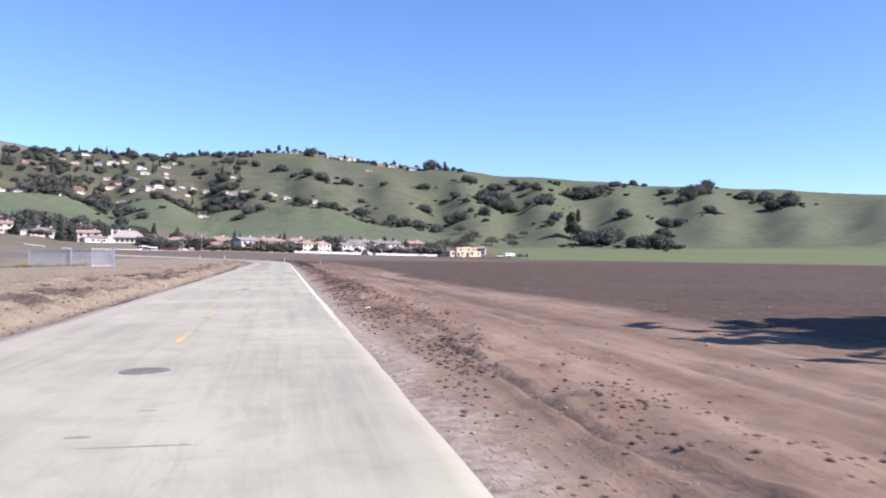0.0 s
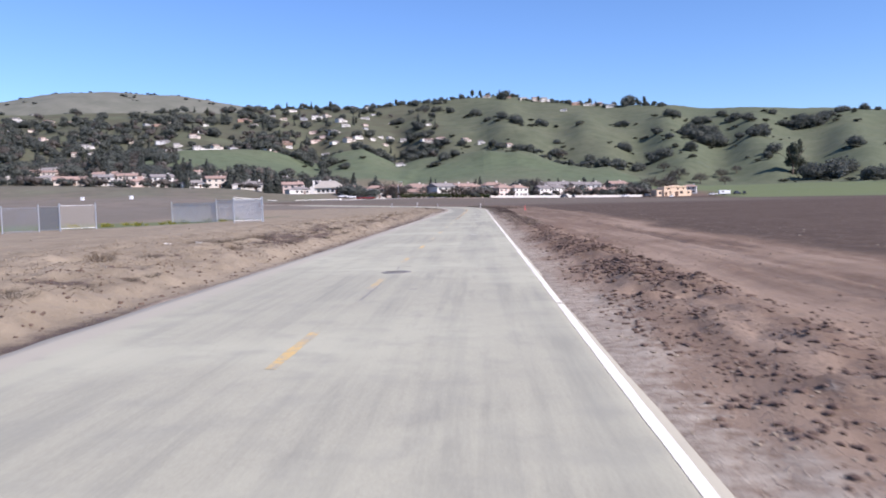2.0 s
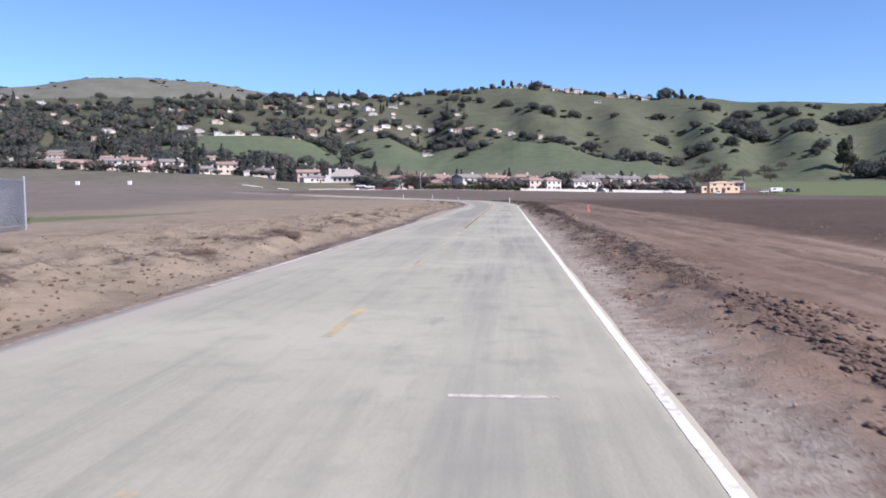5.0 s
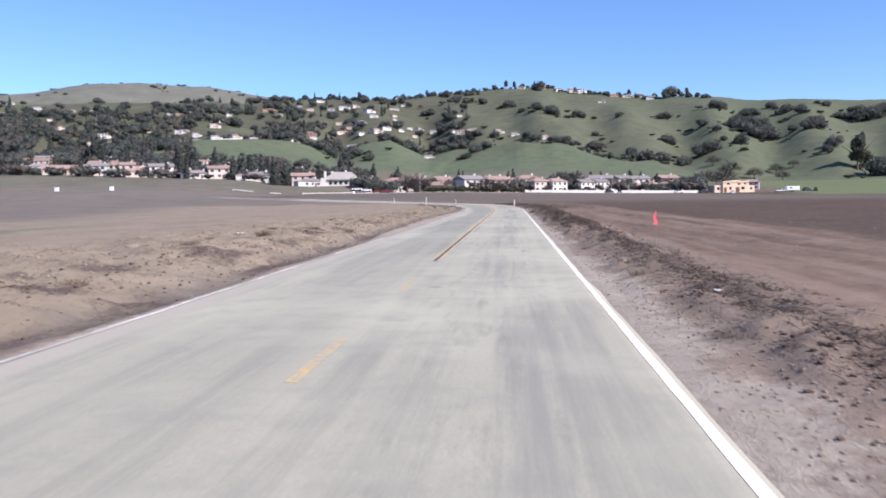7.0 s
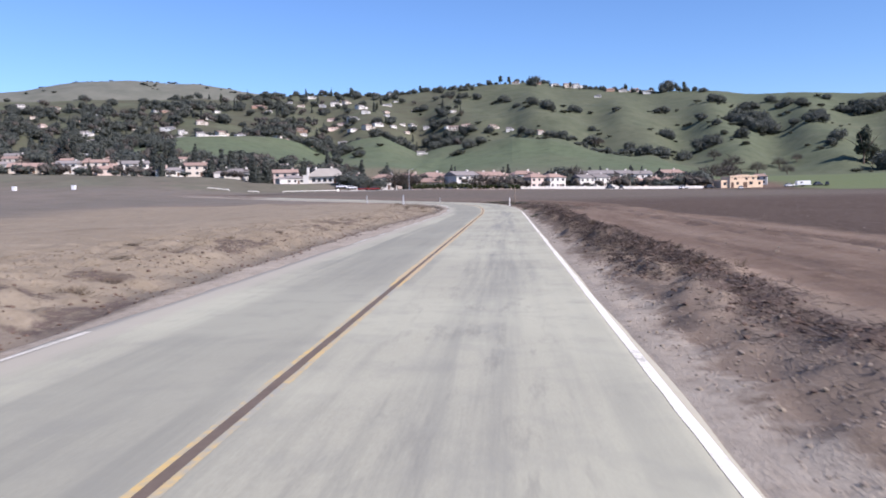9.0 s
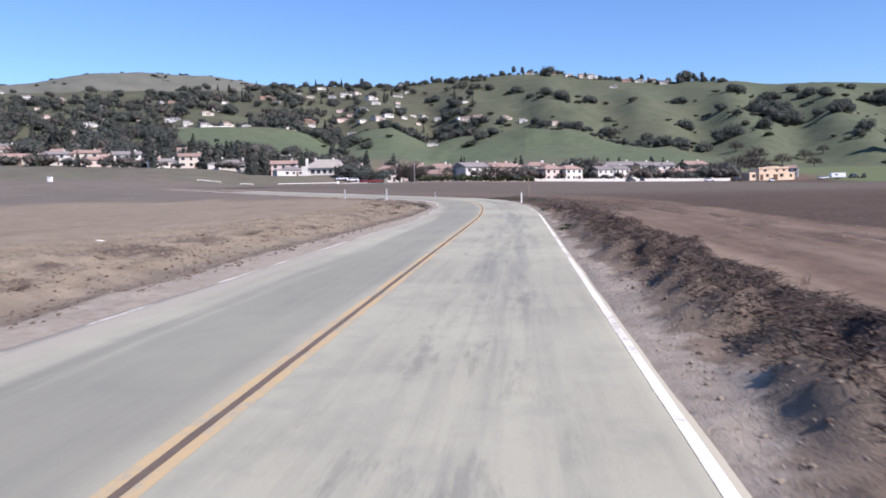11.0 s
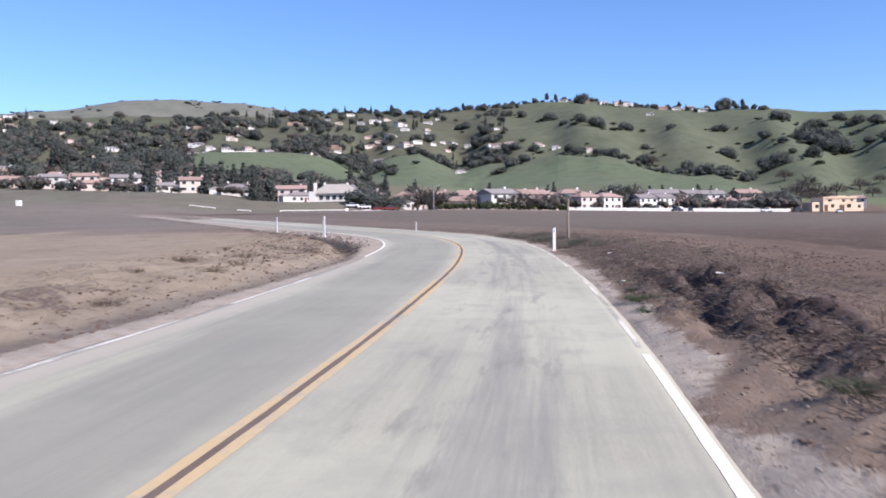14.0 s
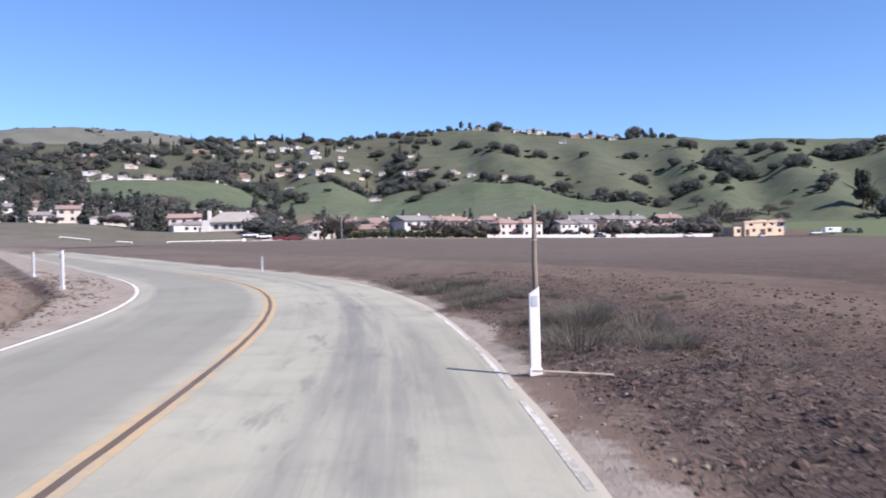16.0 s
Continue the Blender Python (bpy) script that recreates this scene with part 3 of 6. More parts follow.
def build_ground():
    xs, ys = ground_grid()
    gx, gy = np.meshgrid(xs, ys)
    x, y = gx.ravel(), gy.ravel()
    # beyond the bend the near columns lean with the road
    lean = np.interp(y, CENTRE[:, 1], CENTRE[:, 0]) * (1 - ease(260, 420, y))
    x = x + lean * (1 - ease(8, 70, np.abs(x)))
    z = ground_height(x, y)
    me = bpy.data.meshes.new("ground")
    me.vertices.add(len(x))
    me.vertices.foreach_set("co", np.stack([x, y, z], 1).ravel())
    nx, ny = len(xs), len(ys)
    i = (np.arange(ny - 1)[:, None] * nx + np.arange(nx - 1)[None, :]).ravel()
    quads = np.stack([i, i + 1, i + nx + 1, i + nx], 1)
    me.loops.add(quads.size)
    me.loops.foreach_set("vertex_index", quads.ravel())
    me.polygons.add(len(quads))
    me.polygons.foreach_set("loop_start", np.arange(len(quads)) * 4)
    me.polygons.foreach_set("use_smooth", np.ones(len(quads), bool))
    me.update(calc_edges=True)
    d = road_side(x, y)
    r = np.hypot(x - REF[0], y - REF[1])
    az = np.degrees(np.arctan2(x - REF[0], np.maximum(y - REF[1], 1.0)))
    n, m = fbm(x / 6.0, y / 6.0, 3), fbm(x / 1.1, y / 1.1, 3)
    u = -d - ditch_line(y)
    east = ease(131, 134, x + 2 * n) * (1 - ease(500, 560, r))
    dry_edge = 172 - 0.48 * np.clip(x, -200, 0) + 6 * n
    verge = ease(-14.5, -17.0, x + 1.2 * n) * ease(-1.5, 1.5, y - 67.5 - 0.35 * np.clip(-x - 14, 0, 40) + 1.5 * n) * (1 - ease(92, 104, y + 4 * n))
    masks = {
        "dry": ease(0.0, 0.3, -d - 3.2) * (1 - ease(-2, 4, y - dry_edge)),
        "plough": np.maximum(ease(-0.8, 0.8, d - np.interp(y, [0, 60, 90, 110, 150, 400], [10.8, 10.8, 12.0, 12.6, 12.2, 16.0]) - 1.2 * n) * (1 - ease(440, 470, y)),
                             np.maximum(0.6 * ease(138, 158, y) * ease(3.0, 4.0, d - 0.3 * n), 0.32 * ease(64, 92, y) * ease(5.2, 7.0, d - 0.4 * n))),
        "mulch_and_shade": np.clip(ease(0, 0.7, d - np.interp(y, [0, 60, 75, 105, 125, 150, 165, 190], [4.0, 3.95, 4.1, 4.15, 3.95, 3.6, 3.35, 3.3]) - 0.5 * m) * (1 - ease(5.2, 5.9, d - 0.8 * m - 1.6 * ease(146, 164, y))) * np.interp(y, [0, 30, 60, 75, 110, 150, 162, 172, 190, 220], [.15, .35, .50, .45, .9, 1, .72, .65, .4, 0])
                         # shade inside the wheel ruts, painted with the same dark tone
                         + 0.75 * np.clip(wheel_ruts(d, y) - 0.25, 0, 1) * (d > 3.6)
                         # left: dark soil patches on the bank, then the ditch's shade painted as a strip
                         + np.where(d < 0, ease(-0.05, 0.3, m + 0.5 * n) * ease(1.1, 1.6, u) * (1 - ease(2.4, 4.5, u)) * np.interp(y, [0, 70, 85, 200], [.75, .75, .65, .55]) + ease(-0.05, 0.2, u) * (1 - ease(0.0, 0.35, u + 0.5 * m - np.interp(y, [0, 62, 78, 95, 110], [0.35, 0.35, 0.95, 0.95, 0.6]))) * np.interp(y, [0, 18, 36, 72, 95, 110, 150, 165, 200], [.85, .80, .55, .55, .52, .28, .36, .60, .6]) * (0.6 + 1.3 * np.clip(m + n, -0.4, 0.6)), 0), 0, 1),
        "sand": (1 - ease(3.3, np.interp(y, [0, 70, 110, 140, 190], [4.0, 4.15, 3.85, 3.5, 3.55]), d - 0.6 * m)) * (d > 2) * np.interp(y, [0, 50, 75], [.72, .7, 1.0]) + (1 - ease(-0.2, 0.05, u)) * (d < -2) * 0.9,
        "grass": np.clip(ease(415, 445, r + 8 * n) * ease(430, 460, y + 6 * n) + (0.75 + 0.6 * n) * ease(350, 372, y + 8 * n) * ease(-58, -76, x), 0, 1),
        "fallow": np.clip((d < 0) * ease(-2, 5, y - dry_edge) * ease(0, -30, x + 4 * n) * (1 - ease(440, 470, y)) + ease(92, 104, y + 4 * n) * ease(-22, -40, x + 0.25 * (y - 100) + 4 * n) * (d < 0) * (y < 440)
                          + 0.7 * ease(-0.2, 0.1, u) * (1 - ease(0.5, 1.3, u + 0.6 * m)) * ease(60, 75, y) * (1 - ease(200, 215, y)) * (d < -2)
                          + 0.5 * ease(58, 80, y) * (1 - 0.7 * ease(141, 149, y)) * (d > 3.1) * (1 - ease(5.4, 6.4, d + 0.6 * n)) * (1 - ease(176, 186, y))
                          + 0.6 * ease(165, 215, y) * (d > 0) * (1 - ease(40, 110, x)), 0, 1),
    }
    # bare earth among the village gardens
    masks["lush"] = np.clip(ease(60, -40, r - np.interp(az, [-60, -21, -13, -9.2, -6.5, 1, 12, 16], [640, 690, 780, 800, 800, 690, 600, 400])) + 0.35 * ease(10, 16, az), 0, 1)
    masks["wooded"] = ease(0, -6, az) * ease(480, 640, r) * (1 - ease(1500, 1700, r)) * (1 - masks["lush"])
    masks["meadow"] = np.maximum(np.maximum(east, 0.8 * verge), ease(12, 15, az) * ease(420, 445, y) * (1 - ease(500, 560, r)))
    masks["wooded"] = np.maximum(masks["wooded"], 0.9 * ease(345, 372, y) * (1 - ease(430, 470, y)) * ease(-50, -76, x))
    masks["hazy_far"] = ease(1500, 1700, r)
    masks["grass"] = np.maximum(masks["grass"], east)
    masks["grass"] = masks["grass"] * (1 - 0.45 * (1 - ease(460, 540, r)) * (az < 12))
    masks["grass"] = np.maximum(masks["grass"], 0.92 * verge)
    for key, value in masks.items():
        a = me.attributes.new(key, "FLOAT", "POINT")
        a.data.foreach_set("value", np.asarray(value, np.float32))
    me.materials.append(EARTH)
    ob = new("ground", me)
    tagged(ob, "brown ploughed fields rising to green grassy hills", "ground", kind="structure")


build_ground()

# ---- road and its paint ----
WAY = np.gradient(CENTRE, axis=0)
WAY /= np.linalg.norm(WAY, axis=1)[:, None]


def on_road(along, d, lift=0.0):
    """A point of the road: metres along (0 where the drive begins), metres right of its centre line."""
    k = min(max(along + 60.0, 0.0), len(CENTRE) - 1.001)
    i, f = int(k), k - int(k)
    c = CENTRE[i] * (1 - f) + CENTRE[i + 1] * f
    w = WAY[i] * (1 - f) + WAY[i + 1] * f
    x, y = c[0] + w[1] * d, c[1] - w[0] * d
    z = float(base_height(np.array([x]), np.array([y]))[0]) + 0.012 * (1 - abs(d) / 3.4)
    return (x, y, z + lift)


def ribbon(name, material, d0, d1, a0, a1, lift, step=1.0, ragged=0.0, label="", kind="structure", swing=0.0):
    verts, faces, along, n = [], [], a0, 0
    while True:
        w0, w1 = ragged * (random.random() - 0.5), ragged * (random.random() - 0.5)
        out = swing * float(ease(153, 164, np.array(along)) * (1 - ease(178, 190, np.array(along))))
        verts += [on_road(along, d0 + w0 + out, lift), on_road(along, d1 + w1 + out, lift)]
        if n:
            k = 2 * n
            faces.append((k - 2, k - 1, k + 1, k))
        n += 1
        if along >= a1:
            break
        along = min(along + step, a1)
    ob = mesh_ob(name, verts, faces, material)
    return tagged(ob, label, "road marking", kind=kind)


def build_road():
    rows, cols = [], [-3.10, -3.06, -2.9, -2.0, -1.0, 0.0, 1.0, 2.0, 2.9, 3.10, 3.14]
    verts, faces, across, alongs = [], [], [], []
    steps = np.concatenate([np.arange(-58, 130, 0.7), np.arange(130, 200, 0.6), np.arange(200, 268, 1.5)])
    for j, a in enumerate(steps):
        wob = 0.16 * float(fbm(np.array([a / 2.4]), np.array([3.0]), 3)[0])
        wob2 = 0.16 * float(fbm(np.array([a / 2.4]), np.array([31.0]), 3)[0])
        for k, c in enumerate(cols):
            d = c + (wob if c < -3.0 else 0.3 * wob2 if c > 3.09 else 0)
            verts.append(on_road(a, d, -0.05 if k in (0, len(cols) - 1) else 0.0))
            across.append(d)
            alongs.append(a)
        if j:
            n = len(cols)
            for k in range(n - 1):
                p = (j - 1) * n + k
                faces.append((p, p + 1, p + n + 1, p + n))
    ob = mesh_ob("road", verts, faces, ASPHALT, smooth=True)
    for key, value in (("across", across), ("along", alongs)):
        a = ob.data.attributes.new(key, "FLOAT", "POINT")
        a.data.foreach_set("value", value)
    tagged(ob, "worn pale grey asphalt country road", "road", kind="structure")


build_road()
LINE = 0.003
for a0, a1 in ((17.6, 18.3), (18.9, 20.2), (20.5, 21.3), (21.6, 32.4), (32.6, 148.6), (149.0, 152.4), (152.6, 155.6), (156.0, 158.0), (158.3, 160.2), (160.9, 162.4), (163.0, 164.1), (164.7, 166.9), (167.4, 170.0), (170.6, 174.5)):
    ribbon("edge_line", WHITE_PAINT if 22 < a1 < 149 else FADED_WHITE, 2.978 if 22 < a1 < 149 else 2.990, 3.064 if 22 < a1 < 149 else 3.045, a0, a1, LINE, 0.5, 0.008, "worn white painted road edge line")
for a0, a1 in ((63.0, 72.0), (72.6, 86.0), (88.0, 96.0), (112.0, 115.5), (117.0, 118.6), (121.0, 131.0), (132.0, 139.0), (146.0, 151.0), (153.0, 158.0)):
    ribbon("edge_line", FADED_WHITE, -3.05, -2.97, a0, a1, LINE, 0.4, 0.03, "broken faded white road edge line")
ribbon("edge_line", WHITE_PAINT, -3.07, -2.98, 166.0, 196.0, LINE, 0.8, 0.01, "white painted edge line round the bend")
for y0 in (16.2, 21.9, 28.3, 34.6, 40.8, 46.3, 52.1, 58.4, 66.0, 73.1, 79.4):
    ribbon("centre_dash", FADED_YELLOW, -0.055, 0.065, y0, y0 + 2.0, LINE, 0.4, 0.02, "short faded yellow centre dash")
for d0, d1 in ((-0.095, -0.045), (0.045, 0.105)):
    ribbon("centre_line", FADED_YELLOW, d0, d1, 85.0, 101.0, LINE, 0.5, 0.012, "thin faded yellow line beside a tarred seam")
for d0, d1 in ((-0.125, -0.035), (0.035, 0.125)):
    ribbon("centre_line", YELLOW_PAINT, d0, d1, 101.0, 196.0, LINE, 0.5, 0.010, "dull yellow line of a painted double line", swing=0.11)
ribbon("road_seam", SEAM, -0.045, 0.045, 85.0, 196.0, LINE - 0.001, 0.5, 0.008, "dark tarred seam between the yellow lines", swing=0.11)
ribbon("lane_mark", FADED_WHITE, 1.45, 2.26, 56.06, 56.14, LINE, 0.08, 0.0, "thin worn white line across the lane")


def manhole_cover(a, d):
    x, y, z = on_road(a, d, 0.001)
    ob = thing("manhole_cover", x, y, z)
    bm = bmesh.new()
    bmesh.ops.create_cone(bm, cap_ends=True, segments=28, radius1=0.335, radius2=0.325, depth=0.022)
    bmesh.ops.translate(bm, verts=bm.verts, vec=(0, 0, -0.005))
    part("ring", bm, PATCH, ob, "ring of newer asphalt")
    bm = bmesh.new()
    bmesh.ops.create_cone(bm, cap_ends=True, segments=28, radius1=0.315, radius2=0.305, depth=0.03)
    bmesh.ops.translate(bm, verts=bm.verts, vec=(0, 0, -0.005))
    for k in range(5):
        block(bm, -0.22 + 0.02 * abs(k - 2), 0.22 - 0.02 * abs(k - 2), -0.17 + 0.08 * k, -0.14 + 0.08 * k, 0.008, 0.014)
    part("lid", bm, IRON, ob)
    tagged(ob, "round dark cast-iron cover set in the asphalt", "manhole cover", group="manhole covers")


manhole_cover(37.95, 0.13)
manhole_cover(12.85, 0.05)


def oil_stain(along, d, length, width, seed):
    """A flat ragged dark stain on the asphalt."""
    rnd = random.Random(seed)
    rim = []
    for k in range(18):
        a, r = 2 * math.pi * k / 18, rnd.uniform(0.6, 1.0)
        rim.append(on_road(along + length / 2 * r * math.cos(a), d + width / 2 * r * math.sin(a), 0.0022))
    verts = [on_road(along, d, 0.0022)] + rim
    ob = mesh_ob("road_stain", verts, [(0, 1 + (k + 1) % 18, 1 + k) for k in range(18)], STAIN)
    tagged(ob, "dark worn stain on the pale asphalt", "stain", kind="structure")


for k, (a, d, length, width) in enumerate(((79.8, 0.54, 0.18, 0.32), (34.4, 0.08, 3.8, 0.07), (67.5, -0.08, 1.8, 0.05), (34.66, 0.77, 0.16, 0.22), (39.0, 0.06, 0.9, 0.06), (39.4, 0.24, 0.12, 0.26),
                                               (9.05, 0.14, 0.10, 0.28), (10.14, 0.50, 0.06, 0.24), (8.65, 0.66, 0.05, 1.15), (86.6, 1.1, 0.14, 0.34), (81.3, 0.9, 0.20, 0.12))):
    oil_stain(a, d, length, width, k)


def loose_track():
    """Pale gravel yard before the houses, where the cars stand."""
    verts, faces, rows, cols = [], [], 16, 12
    for k in range(rows + 1):
        y = 366 + 30 * k / rows
        for c in range(cols + 1):
            x = -60 + 4 * math.sin(k * 0.7) + (26 + 3 * math.sin(k * 1.1)) * c / cols
            verts.append((x, y, ground_at(x, y) + 0.07))
    for k in range(rows):
        b = (cols + 1) * k
        faces += [(b + c, b + c + 1, b + c + cols + 2, b + c + cols + 1) for c in range(cols)]
    tagged(mesh_ob("gravel_yard", verts, faces, CONCRETE), "pale gravel yard beside parked cars and houses", "yard", kind="structure")


loose_track()


def pipe_barrier(x0, y0, x1, y1, label):
    """A straight white pipe rail on short posts."""
    z0, z1 = ground_at(x0, y0), ground_at(x1, y1)
    if math.hypot(x1 - x0, y1 - y0) > 12:
        z0 = z1 = max(z0, z1)
    span = math.hypot(x1 - x0, y1 - y0)
    ob = thing("barrier_rail", x0, y0, 0, math.degrees(math.atan2(y1 - y0, x1 - x0)))
    part("rail", rod(bmesh.new(), (0, 0, z0 + 0.4), (span, 0, z1 + 0.4), 0.13, 0.13, 8), GARDEN_WALL, ob)
    n = max(2, int(span / 3.5))
    for k in range(n + 1):
        f = k / n
        gz = ground_at(x0 + (x1 - x0) * f, y0 + (y1 - y0) * f)
        part("post", rod(bmesh.new(), (span * f, 0, gz - 0.4), (span * f, 0, z0 + (z1 - z0) * f + 0.4), 0.09, 0.09, 6), GARDEN_WALL, ob)
    if span > 12:
        part("end_box", box(span, span + 0.9, -0.4, 0.4, z1 - 0.3, z1 + 0.9, 0.04), GARDEN_WALL, ob, "white box at the rail's end")
    tagged(ob, label, "barrier", group="white barrier rails")


pipe_barrier(-80.3, 372.0, -62.0, 380.0, "long white pipe barrier before a house")
pipe_barrier(-105.6, 364, -97.8, 364.5, "short white pipe barrier along a bank")
pipe_barrier(-91.5, 366, -87.5, 366.5, "short white pipe barrier along a bank")


# ---- posts, stakes and fences by the road ----
def marker_post(height, width):
    ob = thing("marker_post")
    bm = bmesh.new()
    w, t = width / 2, 0.018
    front = [(-w, -t, -0.15), (w, -t, -0.15), (w, -t, height), (-w, -t, height - 0.07)]
    ring = [[bm.verts.new((x, s * t, z)) for x, _, z in front] for s in (-1, 1)]
    bm.faces.new(ring[0])
    bm.faces.new(ring[1][::-1])
    for k in range(4):
        bm.faces.new((ring[0][k], ring[1][k], ring[1][(k + 1) % 4], ring[0][(k + 1) % 4]))
    bmesh.ops.bevel(bm, geom=list(bm.edges), offset=0.006, segments=1, affect="EDGES")
    part("blade", bm, WHITE_PLASTIC, ob)
    part("reflector", box(-w * 0.6, w * 0.6, -t - 0.006, -t, height * 0.78, height * 0.90, 0.002), REFLECTOR, ob, "grey reflector strip")
    part("sleeve", box(-w - 0.012, w + 0.012, -t - 0.012, t + 0.012, -0.15, 0.07, 0.004), WHITE_PLASTIC, ob)
    return ob


POST = marker_post(0.88, 0.105)
for x, y, turn, s, label in ((2.10, 168.3, 6, 0.95, "white plastic marker post beside weeds and a fallen lath"),
                             (-11.0, 184.6, -20, 1.38, "tall slim white plastic marker post inside the bend"),
                             (-17.3, 194.2, -25, 1.22, "slim white plastic marker post inside the bend"),
                             (-7.2, 193.6, -30, 0.86, "short white plastic marker post outside the bend")):
    tagged(copy_thing(POST, place(x, y, turn, s)), label, "marker post", group="marker posts round the bend")
drop(POST)


def wooden_pole(x, y, height):
    ob = thing("wooden_post", x, y, ground_at(x, y) - 0.2)
    bm = bmesh.new()
    zs = [0, 0.4, 0.9, 1.3, height + 0.15, height + 0.2]
    for k in range(len(zs) - 1):
        r = 0.058 - 0.004 * k
        rod(bm, (0.006 * math.sin(k * 2.1), 0.005 * math.cos(k), zs[k]), (0.006 * math.sin((k + 1) * 2.1), 0.005 * math.cos(k + 1), zs[k + 1]), r, r - 0.003, 9)
    part("shaft", bm, GREY_WOOD, ob)
    bm = bmesh.new()
    for z in (1.25,):
        rod(bm, (0, 0, z), (0, 0, z + 0.02), 0.060, 0.060, 9)
    part("wire", bm, GALVANISED, ob, "loop of rusty wire")
    tagged(ob, "tall weathered grey wooden post standing in weeds", "post")


wooden_pole(2.72, 175.6, 1.72)


def lath(x, y, turn, length, label):
    ob = mesh_ob("lath", [], [], PALE_LATH)
    bm = box(-length / 2, length / 2, -0.022, 0.022, 0.0, 0.014, 0.003)
    bm.to_mesh(ob.data)
    bm.free()
    ob.matrix_basis = pose(x, y, ground_at(x, y) + 0.03, 0, 1.5, turn)
    tagged(ob, label, "lath", group="fallen laths")


lath(2.42, 168.1, -16, 0.75, "pale wooden lath fallen beside the marker post")


def flagged_stake(x, y):
    ob = thing("survey_stake", x, y, ground_at(x, y) - 0.1)
    part("lath", box(-0.012, 0.012, -0.006, 0.006, 0.0, 1.0, 0.002), GREY_WOOD, ob)
    bm = bmesh.new()
    # one tape wound round the lath: narrow at the top, two loose tails that spread below
    rings = []
    for k in range(10):
        z, w = 0.66 + 0.042 * k, 0.062 - 0.0050 * k
        lean = 0.018 * math.sin(k * 0.9)
        rings.append([bm.verts.new((px + lean, py, z + 0.012 * math.sin(3 * px + k))) for px, py in ((-w, -0.020), (w, -0.024), (w * 0.9, 0.016), (-w * 0.9, 0.018))])
    for a, b in zip(rings, rings[1:]):
        for j in range(4):
            bm.faces.new((a[j], a[(j + 1) % 4], b[(j + 1) % 4], b[j]))
    bm.faces.new(rings[-1])
    bm.faces.new(rings[0][::-1])
    part("flagging", bm, ORANGE_TAPE, ob, "bright pink-orange flagging tape")
    tagged(ob, "thin survey stake wound with pink-orange tape", "stake")


flagged_stake(5.86, 89.9)


def chain_fence(x0, y0, x1, y1, height, cloth, label):
    """One chain-link bay: two posts, two rails, woven wire and a strip of screening cloth."""
    span = math.hypot(x1 - x0, y1 - y0)
    turn = math.degrees(math.atan2(y1 - y0, x1 - x0))
    ob = thing("chain_fence", x0, y0, min(ground_at(x0, y0), ground_at(x1, y1)) - 0.1, turn)
    for px in (0.0, span):
        part("post", rod(bmesh.new(), (px, 0, 0), (px, 0, height + 0.18), 0.038, 0.036, 8), GALVANISED, ob)
    for z in (0.25, height + 0.05):
        part("rail", rod(bmesh.new(), (0, 0, z), (span, 0, z), 0.014, 0.014, 6), GALVANISED, ob)
    bm = bmesh.new()
    k = -height
    while k < span and not cloth:
        for sgn in (1, -1):
            a, b = max(k, 0.0), min(k + height, span)
            if b > a:
                za, zb = (a - k, b - k) if sgn > 0 else (height - (a - k), height - (b - k))
                rod(bm, (a, 0.012 * sgn, za + 0.1), (b, 0.012 * sgn, zb + 0.1), 0.006, 0.006, 3)
        k += 0.11
    if not cloth:
        part("wire_mesh", bm, GALVANISED, ob)
    else:
        bm.free()
        bm = bmesh.new()
        step = 0.042 if cloth is DARK_SHEETING else 0.085
        block(bm, 0.0, 0.036, 0.016, 0.022, 0.22, height + 0.02)
        first = part("slat", bm, cloth, ob, "plastic privacy slat")
        for i in range(1, int(span / step)):
            slat = new("slat", first.data)
            slat.parent = ob
            slat.matrix_basis = pose(step * i, 0, 0.02 * math.sin(i * 2.3))
    tagged(ob, label, "fence", group="chain-link fence bays")


for x0, y0, x1, y1, cloth, label in (
        (-19.8, 76.2, -16.0, 74.4, SHEETING, "chain-link fence bay with pale screening by weeds"),
        (-16.0, 74.4, -12.4, 72.7, SHEETING, "chain-link fence bay with pale screening at a field corner"),
        (-13.2, 69.3, -11.7, 70.4, None, "bare chain-link fence bay at a field corner"),
        (-11.7, 70.4, -12.4, 72.7, None, "bare chain-link fence bay at a field corner"),
        (-22.9, 64.7, -21.8, 64.9, DARK_SHEETING, "chain-link fence bay with dark screening"),
        (-21.8, 64.9, -20.4, 66.3, TAN_SHEETING, "chain-link fence bay with sun-bleached tan screening"),
        (-24.8, 64.3, -22.9, 64.7, None, "bare chain-link fence bay beside dark screening")):
    chain_fence(x0, y0, x1, y1, 1.5, cloth, label)


